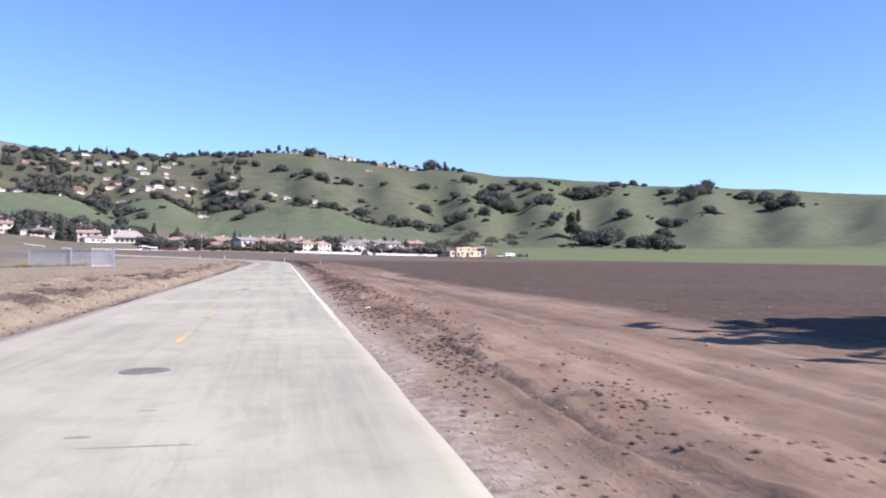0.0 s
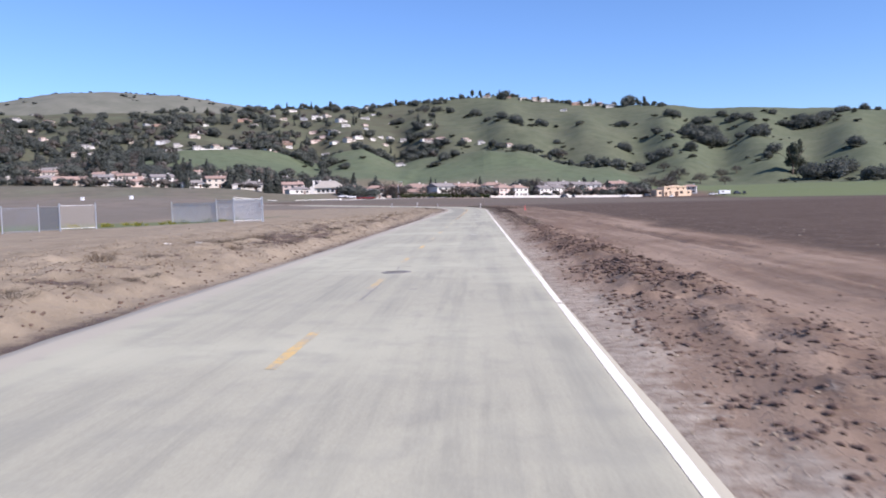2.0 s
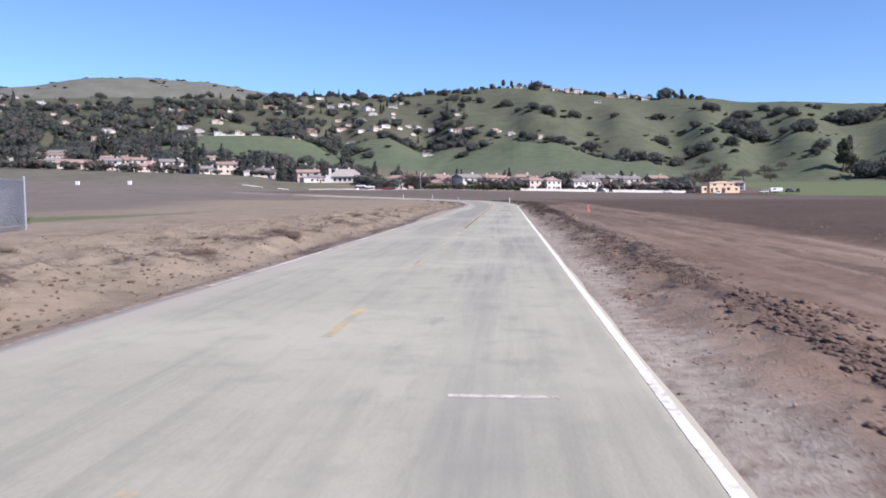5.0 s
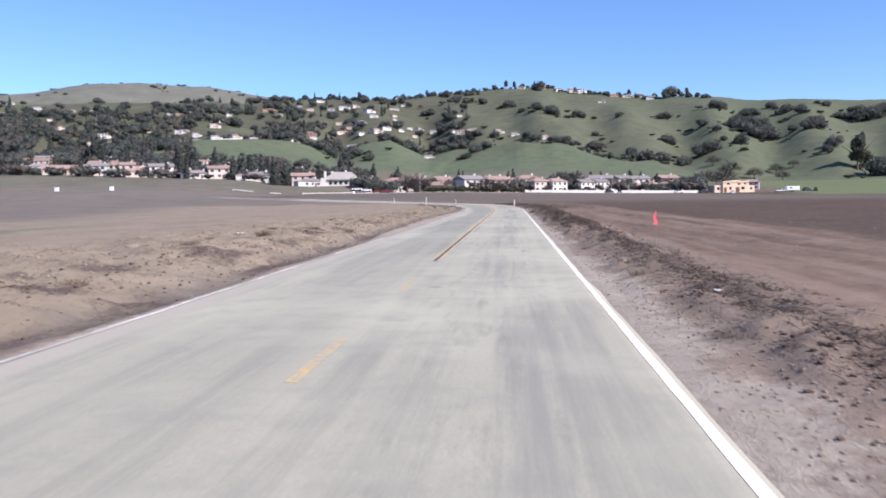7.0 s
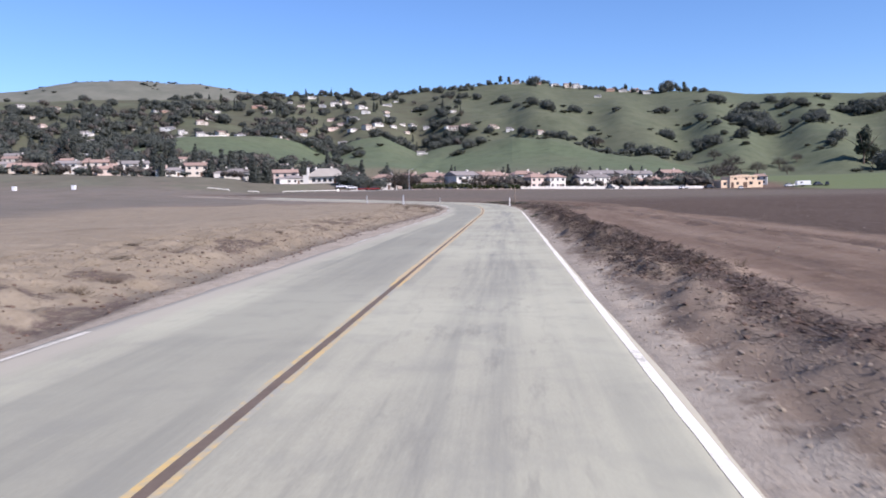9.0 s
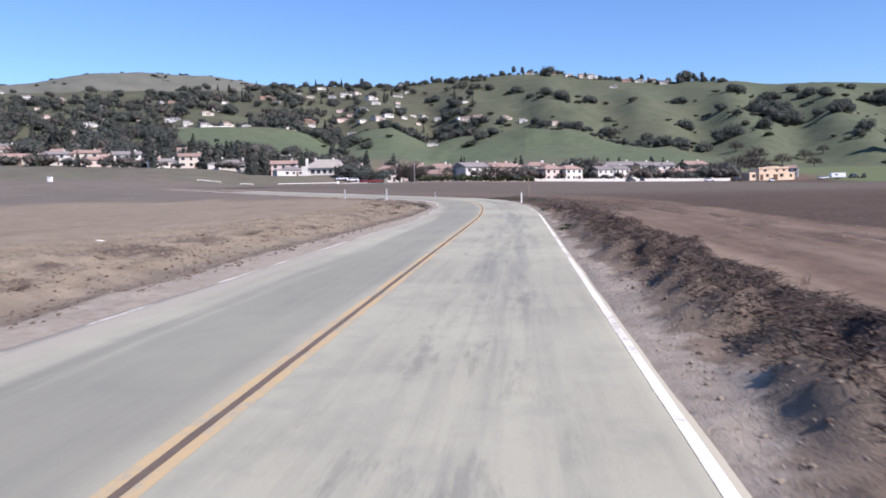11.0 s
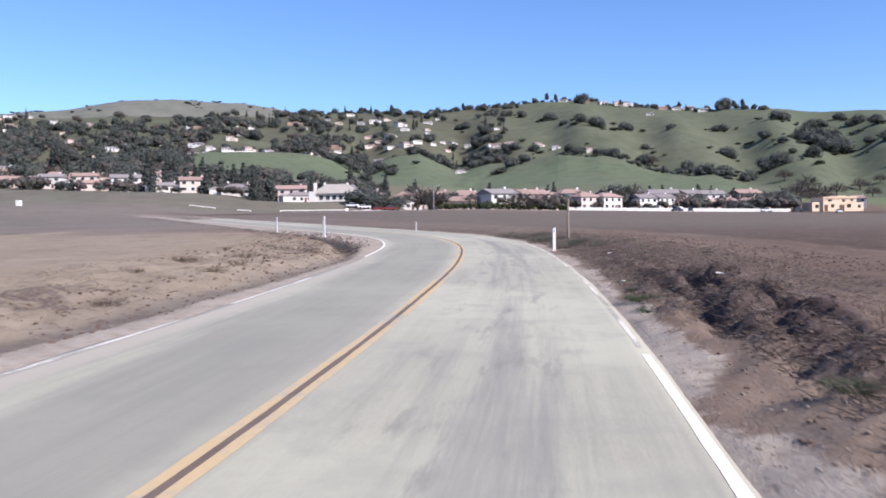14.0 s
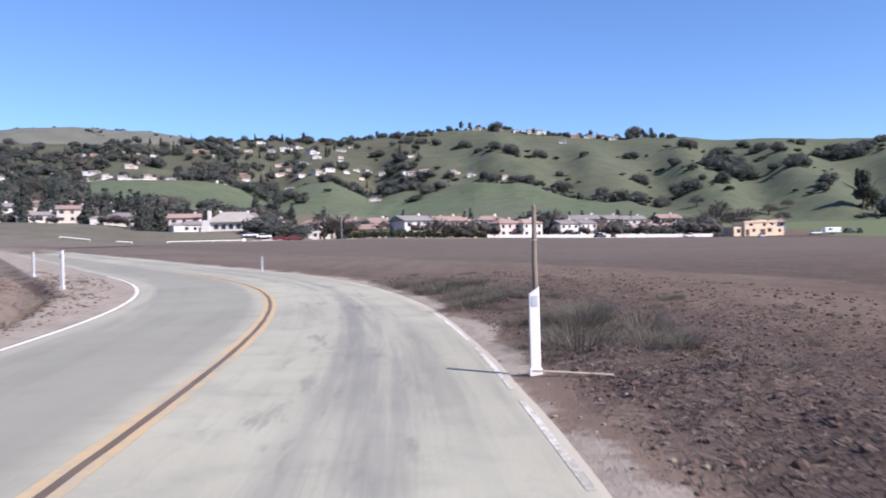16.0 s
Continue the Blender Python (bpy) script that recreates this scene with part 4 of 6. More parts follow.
# ---- trees ----
def leaf_mass(lobes, count, size, seed, core=0.72):
    """A crown of many small leaf clumps round a few uneven lobes."""
    rnd = random.Random(seed)
    verts, faces = [], []
    weight = [l[3] * l[3] for l in lobes]
    for _ in range(count):
        cx, cy, cz, r, flat = rnd.choices(lobes, weight)[0]
        v = Vector((rnd.gauss(0, 1), rnd.gauss(0, 1), rnd.gauss(0, 1))).normalized()
        rr = r * (0.66 + 0.42 * rnd.random())
        p = Vector((cx + v.x * rr, cy + v.y * rr, cz + v.z * rr * flat))
        s = size * (0.6 + 0.8 * rnd.random())
        a = Vector((rnd.gauss(0, 1), rnd.gauss(0, 1), rnd.gauss(0, 0.7)))
        a = (a - 0.5 * a.dot(v) * v).normalized()
        b = a.cross(v + Vector((rnd.gauss(0, 0.6), rnd.gauss(0, 0.6), rnd.gauss(0, 0.6)))).normalized()
        k = len(verts)
        verts += [p + a * s, p + b * s * 0.8, p - a * s, p - b * s * 0.8, p + v * s * 0.55]
        faces += [(k, k + 1, k + 4), (k + 1, k + 2, k + 4), (k + 2, k + 3, k + 4), (k + 3, k, k + 4)]
    for cx, cy, cz, r, flat in lobes:
        bm = bmesh.new()
        bmesh.ops.create_icosphere(bm, subdivisions=1, radius=r * core)
        k = len(verts)
        bm.verts.index_update()
        for v in bm.verts:
            j = 0.75 + 0.5 * rnd.random()
            verts.append(Vector((cx + v.co.x * j, cy + v.co.y * j, cz + v.co.z * j * flat)))
        faces += [tuple(k + v.index for v in f.verts) for f in bm.faces]
        bm.free()
    return verts, faces


def trunk_mesh(height, r, limbs, seed):
    rnd = random.Random(seed)
    bm = bmesh.new()
    rod(bm, (0, 0, -0.3), (0.1 * r, 0, height * 0.55), r, r * 0.7, 7)
    for k in range(limbs):
        a = 2 * math.pi * (k + 0.6 * rnd.random()) / limbs
        z0 = height * (0.32 + 0.22 * rnd.random())
        out = height * (0.35 + 0.25 * rnd.random())
        rod(bm, (0, 0, z0), (math.cos(a) * out, math.sin(a) * out, z0 + height * (0.35 + 0.25 * rnd.random())), r * 0.45, r * 0.12, 5)
    return bm


def tree(name, height, r, lobes, count, size, leaf, seed, limbs=5):
    ob = thing(name)
    part("trunk", trunk_mesh(height, r, limbs, seed), BARK, ob)
    mesh_ob("crown", *leaf_mass(lobes, count, size, seed), leaf, ob)
    return ob


def oak(seed):
    rnd = random.Random(seed)
    lobes = [(0, 0, 0.50, 0.40, 0.95)]
    for k in range(6):
        a = k * 1.05 + rnd.random()
        lobes.append((0.29 * math.cos(a), 0.29 * math.sin(a), 0.26 + 0.36 * rnd.random(), 0.21 + 0.10 * rnd.random(), 1.0))
    return tree("oak_tree", 0.7, 0.05, lobes, 1100, 0.038, OAK_LEAF, seed)


def conifer(seed):
    rnd = random.Random(seed)
    lobes = [(0.03 * rnd.random(), 0.03 * rnd.random(), 0.14 + 0.115 * k, 0.17 * (1 - k / 8.6) + 0.02, 1.1) for k in range(8)]
    return tree("cypress_tree", 0.8, 0.028, lobes, 520, 0.034, PINE_LEAF, seed, 3)


def gum(seed):
    rnd = random.Random(seed)
    lobes = []
    for k in range(8):
        a, h = k * 2.4, 0.35 + 0.6 * k / 8
        lobes.append((0.16 * math.cos(a) * (1.2 - h), 0.16 * math.sin(a) * (1.2 - h), h, 0.11 + 0.06 * rnd.random(), 1.2))
    return tree("gum_tree", 0.9, 0.03, lobes, 620, 0.034, GUM_LEAF, seed, 6)


def bare_tree(seed):
    """A leafless crown of fine branching twigs."""
    rnd = random.Random(seed)
    ob = thing("bare_tree")
    part("trunk", trunk_mesh(0.8, 0.035, 7, seed), BARK, ob)
    verts, faces = [], []
    for _ in range(420):
        v = Vector((rnd.gauss(0, 1), rnd.gauss(0, 1), abs(rnd.gauss(0, 1)) * 0.9 + 0.1)).normalized()
        p = Vector((0, 0, 0.32)) + Vector((v.x * 0.40, v.y * 0.40, v.z * 0.55)) * (0.45 + 0.55 * rnd.random())
        q = p + (v + Vector((rnd.gauss(0, 0.5), rnd.gauss(0, 0.5), rnd.gauss(0, 0.5)))) * 0.13
        w = v.cross(Vector((rnd.gauss(0, 1), rnd.gauss(0, 1), rnd.gauss(0, 1)))).normalized() * 0.011
        k = len(verts)
        verts += [p - w, p + w, q + w * 0.4, q - w * 0.4, p + v * 0.012]
        faces += [(k, k + 1, k + 2, k + 3), (k, k + 4, k + 3), (k + 1, k + 4, k + 2)]
    mesh_ob("crown", verts, faces, BARE_TWIG, ob)
    return ob


TREES = {
    "oak": [oak(11), oak(12), oak(13)],
    "conifer": [conifer(21), conifer(22)],
    "gum": [gum(31), gum(32)],
    "bare": [bare_tree(41), bare_tree(42)],
}
TREE_LABEL = {
    "oak": "dark green rounded evergreen oak on a grassy slope",
    "conifer": "narrow dark green conifer among the houses",
    "gum": "tall loose-crowned grey-green gum tree",
    "bare": "leafless brownish tree among the houses",
}
rnd_tree = random.Random(5)


def plant(kind, x, y, wide, tall, label="", group=""):
    src = rnd_tree.choice(TREES[kind])
    ob = copy_thing(src, place(x, y, rnd_tree.uniform(0, 360), wide, (0.16 if kind == "oak" else 0.03) * tall, tall))
    tagged(ob, label or TREE_LABEL[kind], "tree", group=group or kind + " trees")


OAK_SPUR = [(264, 1105, 22), (303, 1107, 24), (248, 965, 21), (271, 990, 32), (264, 946, 34), (216, 835, 13), (282, 976, 17),
            (217, 988, 13), (215, 916, 9), (180, 814, 24), (198, 1113, 19), (163, 903, 14), (114, 829, 11), (118, 765, 16),
            (134, 778, 14), (156, 798, 14), (134, 1062, 8), (335, 1076, 21), (339, 1028, 15), (339, 1134, 12), (306, 898, 25),
            (334, 960, 11), (298, 932, 11), (276, 773, 14), (265, 755, 9), (398, 1110, 10), (390, 1029, 23), (416, 1063, 19)]
OAK_EAST = [(410, 1010, 31), (437, 1037, 21), (468, 1062, 20), (511, 1092, 12), (529, 1093, 9), (348, 767, 16), (518, 1006, 20),
            (492, 912, 15), (520, 924, 33), (577, 997, 17), (452, 774, 15), (585, 920, 24), (589, 882, 23), (563, 813, 28),
            (562, 792, 21), (388, 752, 16), (399, 750, 18), (278, 658, 31), (290, 607, 24), (258, 505, 15), (355, 692, 13)]
OAK_MID = [(-84, 1003, 22), (-144, 788, 21), (-117, 721, 9), (-33, 818, 12), (-21, 819, 10), (-43, 788, 7), (86, 883, 14),
           (35, 1075, 15), (89, 1105, 18), (16, 1123, 10), (52, 1042, 17), (-1, 1224, 16), (-42, 1315, 14), (51, 820, 13),
           (46, 856, 10), (19, 926, 11), (26, 902, 10), (-118, 1215, 20), (-85, 1135, 14), (-81, 1059, 20), (-41, 976, 18),
           (-17, 958, 12), (-84, 1318, 17), (-68, 1404, 18), (94, 951, 9)]
for group in (OAK_SPUR, OAK_EAST, OAK_MID):
    for x, y, w in group:
        # a broad clump is two or three trees that grow together
        n = 3 if w > 26 else 2 if w > 17 else 1
        for k in range(n):
            s = w * (1.0 if n == 1 else 0.68) * rnd_tree.uniform(0.9, 1.1)
            dx = 0 if n == 1 else (k - (n - 1) / 2) * w * 0.38
            plant("oak", x + dx, y + rnd_tree.uniform(-0.2, 0.2) * w, s * 1.08, s * rnd_tree.uniform(0.82, 1.0))
for x, y, w in ((170, 694, 15), (183, 678, 13), (213, 722, 12), (92, 874, 12), (168, 740, 12), (229, 730, 9), (150, 640, 12), (196, 655, 10)):
    plant("bare", x, y, w * 1.2, w * 0.8, "leafless brownish tree at the foot of a hill")
plant("gum", 260, 685, 27, 26)
plant("gum", 268, 690, 22, 17)
plant("gum", 306, 786, 12, 18)


def polar(az, r):
    return REF[0] + r * math.sin(math.radians(az)), REF[1] + r * math.cos(math.radians(az))


def meadow(x, y):
    """Open pasture, free of trees and houses."""
    dx, dy = x - REF[0], y - REF[1]
    r, az = math.hypot(dx, dy), math.degrees(math.atan2(dx, dy))
    if -27 < az < -13 and 500 < r < 725:
        return True
    if -12.6 < az < -6.6 and 500 < r < 815:
        return True
    if -6.6 < az < 14 and 480 < r < 735:
        return True
    return math.hypot(x + 318, y - 985) < 42


# where the houses stand: x, y, width, kind of wall
CREST = [(-26.4, 12, "white"), (-25.5, 16, "tan"), (-24.4, 10, "white"), (-23.5, 14, "grey"), (-22.2, 12, "white"), (-20.8, 16, "tan"), (-19.4, 14, "grey"),
         (-17.8, 26, "white"), (-16.2, 26, "tan")]
TERRACE = [(*polar(az, float(np.interp(az, [-27, -21, -13], [683, 692, 782])) + back), 9, tone) for az, back, tone in CREST]
TERRACE += [(-226, 1125, 12, "pink"), (-211, 1059, 16, "pink"), (-190, 1069, 14, "white"),
            (-177, 1009, 12, "white"), (-161, 1008, 13, "tan"), (-150, 1028, 12, "white"), (-136, 1051, 9, "white")]
UPPER = [(-354, 1043, 10, "white"), (-320, 1106, 18, "red"), (-245, 1223, 18, "white"), (-230, 1229, 11, "tan"), (-199, 1172, 14, "white"), (-171, 1252, 13, "white"),
         (-130, 1098, 7, "white"), (-120, 1106, 9, "white"), (-59, 1007, 16, "tan"), (-67, 1030, 8, "white"), (-43, 1008, 11, "pink"), (5, 962, 8, "white"),
         (36, 898, 7, "tan"), (-66, 1124, 7, "white"), (-294, 1290, 12, "white"), (-287, 1200, 10, "tan"), (-14, 985, 10, "tan")]
RIDGE = [(55, 1402, 10, "red"), (84, 1420, 13, "white"), (116, 1400, 12, "white"), (140, 1287, 8, "white"), (165, 1350, 16, "red"), (202, 1340, 13, "pink"),
         (221, 1330, 13, "white"), (-191, 1270, 12, "white"), (-168, 1280, 10, "white"), (-225, 1300, 12, "tan"), (20, 1376, 10, "tan"), (100, 1390, 10, "tan"), (185, 1345, 11, "white")]
# the ridge houses stand on the crest
for k, (x, y, w, tone) in enumerate(RIDGE):
    az = math.degrees(math.atan2(x - REF[0], y - REF[1]))
    if k != 3:
        RIDGE[k] = (*polar(az, float(np.interp(az, [-20, -5, 2, 11, 20], [1200, 1330, 1420, 1290, 1180])) - 28 + 7 * (k % 3)), w, tone)
SLOPE = [(-668, 1050, 16, "white"), (-614, 972, 11, "tan"), (-657, 1066, 10, "white"), (-606, 1040, 19, "white"), (-555, 1031, 14, "tan"), (-527, 1027, 12, "tan"),
         (-517, 1081, 8, "white"), (-461, 1024, 10, "tan"), (-394, 885, 8, "white"), (-549, 943, 21, "grey"), (-533, 954, 9, "tan"), (-402, 820, 11, "white"),
         (-383, 800, 9, "white"), (-404, 801, 8, "tan"), (-338, 867, 16, "grey"), (-314, 839, 8, "white"), (-378, 755, 11, "white"), (-398, 778, 8, "white")]
LOWER = [(-225, 454, 11, "brown"), (-392, 680, 10, "white"), (-214, 462, 8, "tan"), (-201, 458, 9, "tan"), (-190, 473, 8, "white"), (-199, 507, 10, "pink"),
         (-185, 505, 9, "white"), (-160, 466, 8, "white"), (-169, 503, 8, "tan"), (-161, 539, 10, "pink"), (-128, 455, 10, "white"), (-112, 450, 9, "white"),
         (-123, 523, 10, "white"), (-100, 448, 8, "tan"), (-246, 470, 12, "white"), (-262, 480, 11, "tan"), (-148, 470, 9, "pink")]
FRONT = [(-30, 414, 10, "pink"), (-17, 416, 11, "white"), (-6, 422, 11, "pink"), (14, 440, 9, "pink"), (22, 443, 9, "white"), (36, 446, 8, "white"),
         (43, 450, 8, "white"), (6, 475, 9, "white"), (16, 476, 8, "tan"), (-31, 446, 9, "tan"), (52, 458, 9, "pink"), (60, 457, 9, "tan"), (69, 462, 9, "pink"),
         (77, 460, 9, "tan"), (85, 460, 8, "pink"), (-53, 440, 10, "white"), (-23, 449, 9, "pink"), (-2, 444, 9, "tan"), (-66, 430, 9, "tan"), (-80, 440, 10, "white")]
# the row at the village's edge, and a row of taller houses behind the white wall
EDGE = [(-232, 441, 11, "white"), (-197, 433, 10, "white"), (-189, 443, 11, "tan"), (-178, 431, 11, "pink"), (-168, 438, 12, "white"), (-156, 436, 11, "pink"),
        (-146, 429, 10, "white"), (-137, 433, 11, "tan"), (-129, 440, 10, "white"), (-115, 424, 14, "white"), (-94, 424, 11, "pink"),
        (-244, 528, 11, "white"), (-252, 536, 12, "white"), (-236, 540, 11, "tan"), (-88, 414, 9, "white")]
BACK = [(-44, 455, 11, "pink"), (-34, 462, 11, "white"), (-12, 459, 11, "white"), (9, 466, 12, "white"), (26, 463, 12, "white"), (34, 470, 11, "white"), (46, 469, 12, "white"),
        (57, 474, 11, "white"), (66, 476, 10, "white"), (80, 478, 11, "tan")]
rnd_home = random.Random(19)
while len(LOWER) < 50:
    x, y = rnd_home.uniform(-330, -92), rnd_home.uniform(447, 550)
    if x / y > -0.30 and y > 470 or min(math.hypot(x - h[0], y - h[1]) for h in LOWER + EDGE) < 11.5 or math.hypot(x + 262, y - 428) < 22 or math.hypot(x + 212, y - 430) < 17:
        continue
    LOWER.append((x, y, rnd_home.uniform(8, 11), rnd_home.choice(["white", "white", "tan", "pink", "tan"])))
SCATTERED = []
while len(SCATTERED) < 52:
    az, r = rnd_home.uniform(-38, -5), rnd_home.uniform(640, 1230)
    x, y = polar(az, r)
    if not meadow(x, y):
        SCATTERED.append((x, y, rnd_home.uniform(8, 12), rnd_home.choice(["white", "tan", "pink", "grey", "brown", "white"])))
HOMES = [(h[0], h[1]) for h in TERRACE + UPPER + RIDGE + SLOPE + LOWER + FRONT + EDGE + BACK + SCATTERED] + [(-71, 403), (105, 450)]


def screens(x, y, chance):
    """Whether a tree here would stand close before a house."""
    for hx, hy in HOMES:
        dx, dy = hx - REF[0], hy - REF[1]
        far = math.hypot(dx, dy)
        along = ((x - REF[0]) * dx + (y - REF[1]) * dy) / far
        side = abs((x - REF[0]) * dy - (y - REF[1]) * dx) / far
        if side < 6 and -4 < far - along < 20:
            return rnd_home.random() < chance
    return False


# wooded suburb on the left-hand slopes
count = 0
while count < 88:
    az, r = rnd_tree.uniform(-38, -2.5), rnd_tree.uniform(590, 1270) if rnd_tree.random() < 0.8 else rnd_tree.uniform(540, 800)
    x, y = polar(az, r)
    if meadow(x, y) or screens(x, y, 1.0) or (az > -14 and rnd_tree.random() < 0.45):
        continue
    count += 1
    kind = rnd_tree.choices(["oak", "conifer", "gum", "bare"], [0.66, 0.10, 0.12, 0.12])[0]
    h = rnd_tree.uniform(6.5, 12.5)
    w = h * {"oak": 1.25, "conifer": 0.75, "gum": 0.8, "bare": 1.1}[kind]
    plant(kind, x, y, w, h * (1.35 if kind in ("conifer", "gum") else 1.0),
          "" if kind != "oak" else "dark green rounded tree among hillside houses", "trees of the hillside suburb")
# trees that stand on the skyline
for k in range(132):
    az = -17 + 31.2 * (k + rnd_tree.random()) / 132
    r = float(np.interp(az, [-20, -5, 2, 11, 20], [1200, 1330, 1420, 1290, 1180])) + rnd_tree.uniform(-35, 5)
    x, y = polar(az, r)
    kind = rnd_tree.choices(["oak", "conifer", "gum"], [0.88, 0.04, 0.08])[0]
    h = 4.5 + 8.0 * rnd_tree.random() ** 1.6
    if screens(x, y, 0.3):
        continue
    plant(kind, x, y, h * (1.0 if kind == "oak" else 1.3), h * (rnd_tree.uniform(0.7, 1.2) if kind == "oak" else 1.25), "dark tree on the skyline of the ridge", "trees along the ridge")
for x, y, w, h in ((-173, 458, 13, 12), (-181, 466, 14, 13), (-192, 478, 15, 13), (-160, 462, 11, 10)):
    plant("oak", x, y, w, h, "dark evergreen tree before a green pasture", "trees of the village")
for x, y, h in ((-165, 452, 16), (-215, 470, 15), (-221, 474, 17), (-228, 480, 14), (-204, 476, 13), (-128, 452, 12), (-120, 456, 10)):
    plant("conifer", x, y, 1.15 * h, h, "", "trees of the village")
for k in range(24):
    x, y = polar(-24.4 - 3.6 * rnd_tree.random(), rnd_tree.uniform(575, 720))
    h = rnd_tree.uniform(8, 13)
    plant("oak" if k % 5 else "bare", x, y, 1.1 * h, h, "" if k % 5 == 0 else "dark green rounded tree among hillside houses", "trees of the hillside suburb")
plant("oak", 254, 1360, 24, 24, "tall dark tree on the skyline of the ridge", "trees along the ridge")
plant("oak", 48, 1420, 24, 22, "dark tree on the skyline of the ridge", "trees along the ridge")

def woods(name, leaf, lobes, clumps, size, spots, seed, label):
    """A far wood: many crowns in one mesh."""
    rnd = random.Random(seed)
    shapes = []
    for k in range(4):
        v, f = leaf_mass(lobes(k), clumps, size, seed + k)
        shapes.append((np.array([tuple(p) for p in v]), f))
    zs = ground_height(np.array([p[0] for p in spots]), np.array([p[1] for p in spots]))
    verts, faces, base = [], [], 0
    for (x, y, w, h), z in zip(spots, zs):
        co, fa = rnd.choice(shapes)
        a = rnd.uniform(0, 6.28)
        c, s = math.cos(a) * w, math.sin(a) * w
        turn = np.array([[c, -s, 0], [s, c, 0], [0, 0, h]])
        verts.append(co @ turn.T + (x, y, z - 0.04 * h))
        faces += [tuple(i + base for i in f) for f in fa]
        base += len(co)
    tagged(mesh_ob(name, np.concatenate(verts).tolist(), faces, leaf), label, "woods", kind="stuff")


def round_lobes(k):
    r = random.Random(k + 60)
    return [(0, 0, 0.48, 0.40, 0.95)] + [(0.27 * math.cos(j * 1.6 + r.random()), 0.27 * math.sin(j * 1.6 + r.random()), 0.28 + 0.34 * r.random(), 0.24, 1.0) for j in range(4)]


def spire_lobes(k):
    return [(0.02 * k, 0, 0.15 + 0.16 * j, 0.17 * (1 - j / 6.2) + 0.02, 1.15) for j in range(6)]


def thin_lobes(k):
    r = random.Random(k + 90)
    return [(0.24 * math.cos(j * 1.3 + r.random()), 0.24 * math.sin(j * 1.3 + r.random()), 0.35 + 0.35 * r.random(), 0.24 + 0.06 * r.random(), 1.1) for j in range(5)]


# far hills
rnd_far = random.Random(31)
FAR = []
for k in range(40):
    az, r = rnd_far.uniform(-37, -15), rnd_far.choice([2290, 2310, 2320, 2150, 2000, 1900]) + rnd_far.uniform(-25, 10)
    for _ in range(rnd_far.randint(1, 8)):
        x, y = polar(az + rnd_far.gauss(0, 0.35), r + rnd_far.gauss(0, 14))
        h = rnd_far.uniform(4, 8.5)
        FAR.append((x, y, h * 1.6, h * 0.8))
woods("far_hill_trees", OAK_LEAF, round_lobes, 160, 0.07, FAR, 83, "dark oaks scattered over a distant bare hill")


def suburb_spots(n, h0, h1, wide, seed, close=0.4):
    rnd = random.Random(seed)
    out = []
    while len(out) < n:
        az, r = rnd.uniform(-39, -3), rnd.uniform(600, 1290) if rnd.random() > close else rnd.uniform(520, 900)
        x, y = polar(az, r)
        if meadow(x, y) or (az > -13 and rnd.random() < 0.5):
            continue
        # groves: trees keep to patches
        if fbm(np.array([x / 70.0]), np.array([y / 70.0]), 2)[0] < rnd.uniform(-0.45, 0.1):
            continue
        if screens(x, y, 0.4):
            continue
        h = rnd.uniform(h0, h1)
        out.append((x, y, h * wide, h))
    return out


def village_spots(n, h0, h1, wide, seed):
    rnd = random.Random(seed)
    out = []
    for _ in range(n):
        x = rnd.uniform(-300, 98)
        y = rnd.uniform(418, 500) if x > -90 else rnd.uniform(412, 520)
        if x > 25:
            y = rnd.uniform(450, 505)
        if screens(x, y, 0.75):
            continue
        h = rnd.uniform(h0, h1)
        out.append((x, y, h * wide, h))
    return out


woods("hillside_woods", OAK_LEAF, round_lobes, 300, 0.055, suburb_spots(470, 6, 14, 1.2, 3), 70, "dense dark evergreen trees among hillside houses")
woods("hillside_conifers", PINE_LEAF, spire_lobes, 150, 0.045, suburb_spots(70, 10, 17, 0.9, 4), 71, "tall dark conifers among hillside houses")
woods("hillside_bare_trees", BARE_TWIG, thin_lobes, 200, 0.04, suburb_spots(190, 6, 12, 1.1, 5, 0.6), 72, "leafless brownish trees among hillside houses")
woods("village_bare_trees", BARE_TWIG, thin_lobes, 200, 0.038, village_spots(80, 4, 6.5, 1.2, 6), 73, "leafless brownish trees between village houses")
woods("village_shrubs", OAK_LEAF, round_lobes, 220, 0.055, village_spots(120, 2.5, 5.0, 1.3, 7), 74, "dark evergreen shrubs between village houses")
woods("crest_scrub", OAK_LEAF, round_lobes, 220, 0.06,
      [(*polar(az, float(np.interp(az, [-27, -21, -13, -9.2, -6.5, 1, 12], [690, 712, 800, 822, 822, 722, 640])) + 22 * ((k * 7) % 5) / 5 + 8), 9 + 3 * math.sin(k * 1.7), 6.5 + 2.5 * math.sin(k * 2.3))
       for k, az in enumerate(np.concatenate([np.arange(-27, -13, 1.1), np.arange(-13.6, -11.6, 0.2), np.arange(-7.4, -5.6, 0.25), np.arange(3, 11.5, 0.55)]))], 75, "dark scrub along the crest of the pasture")

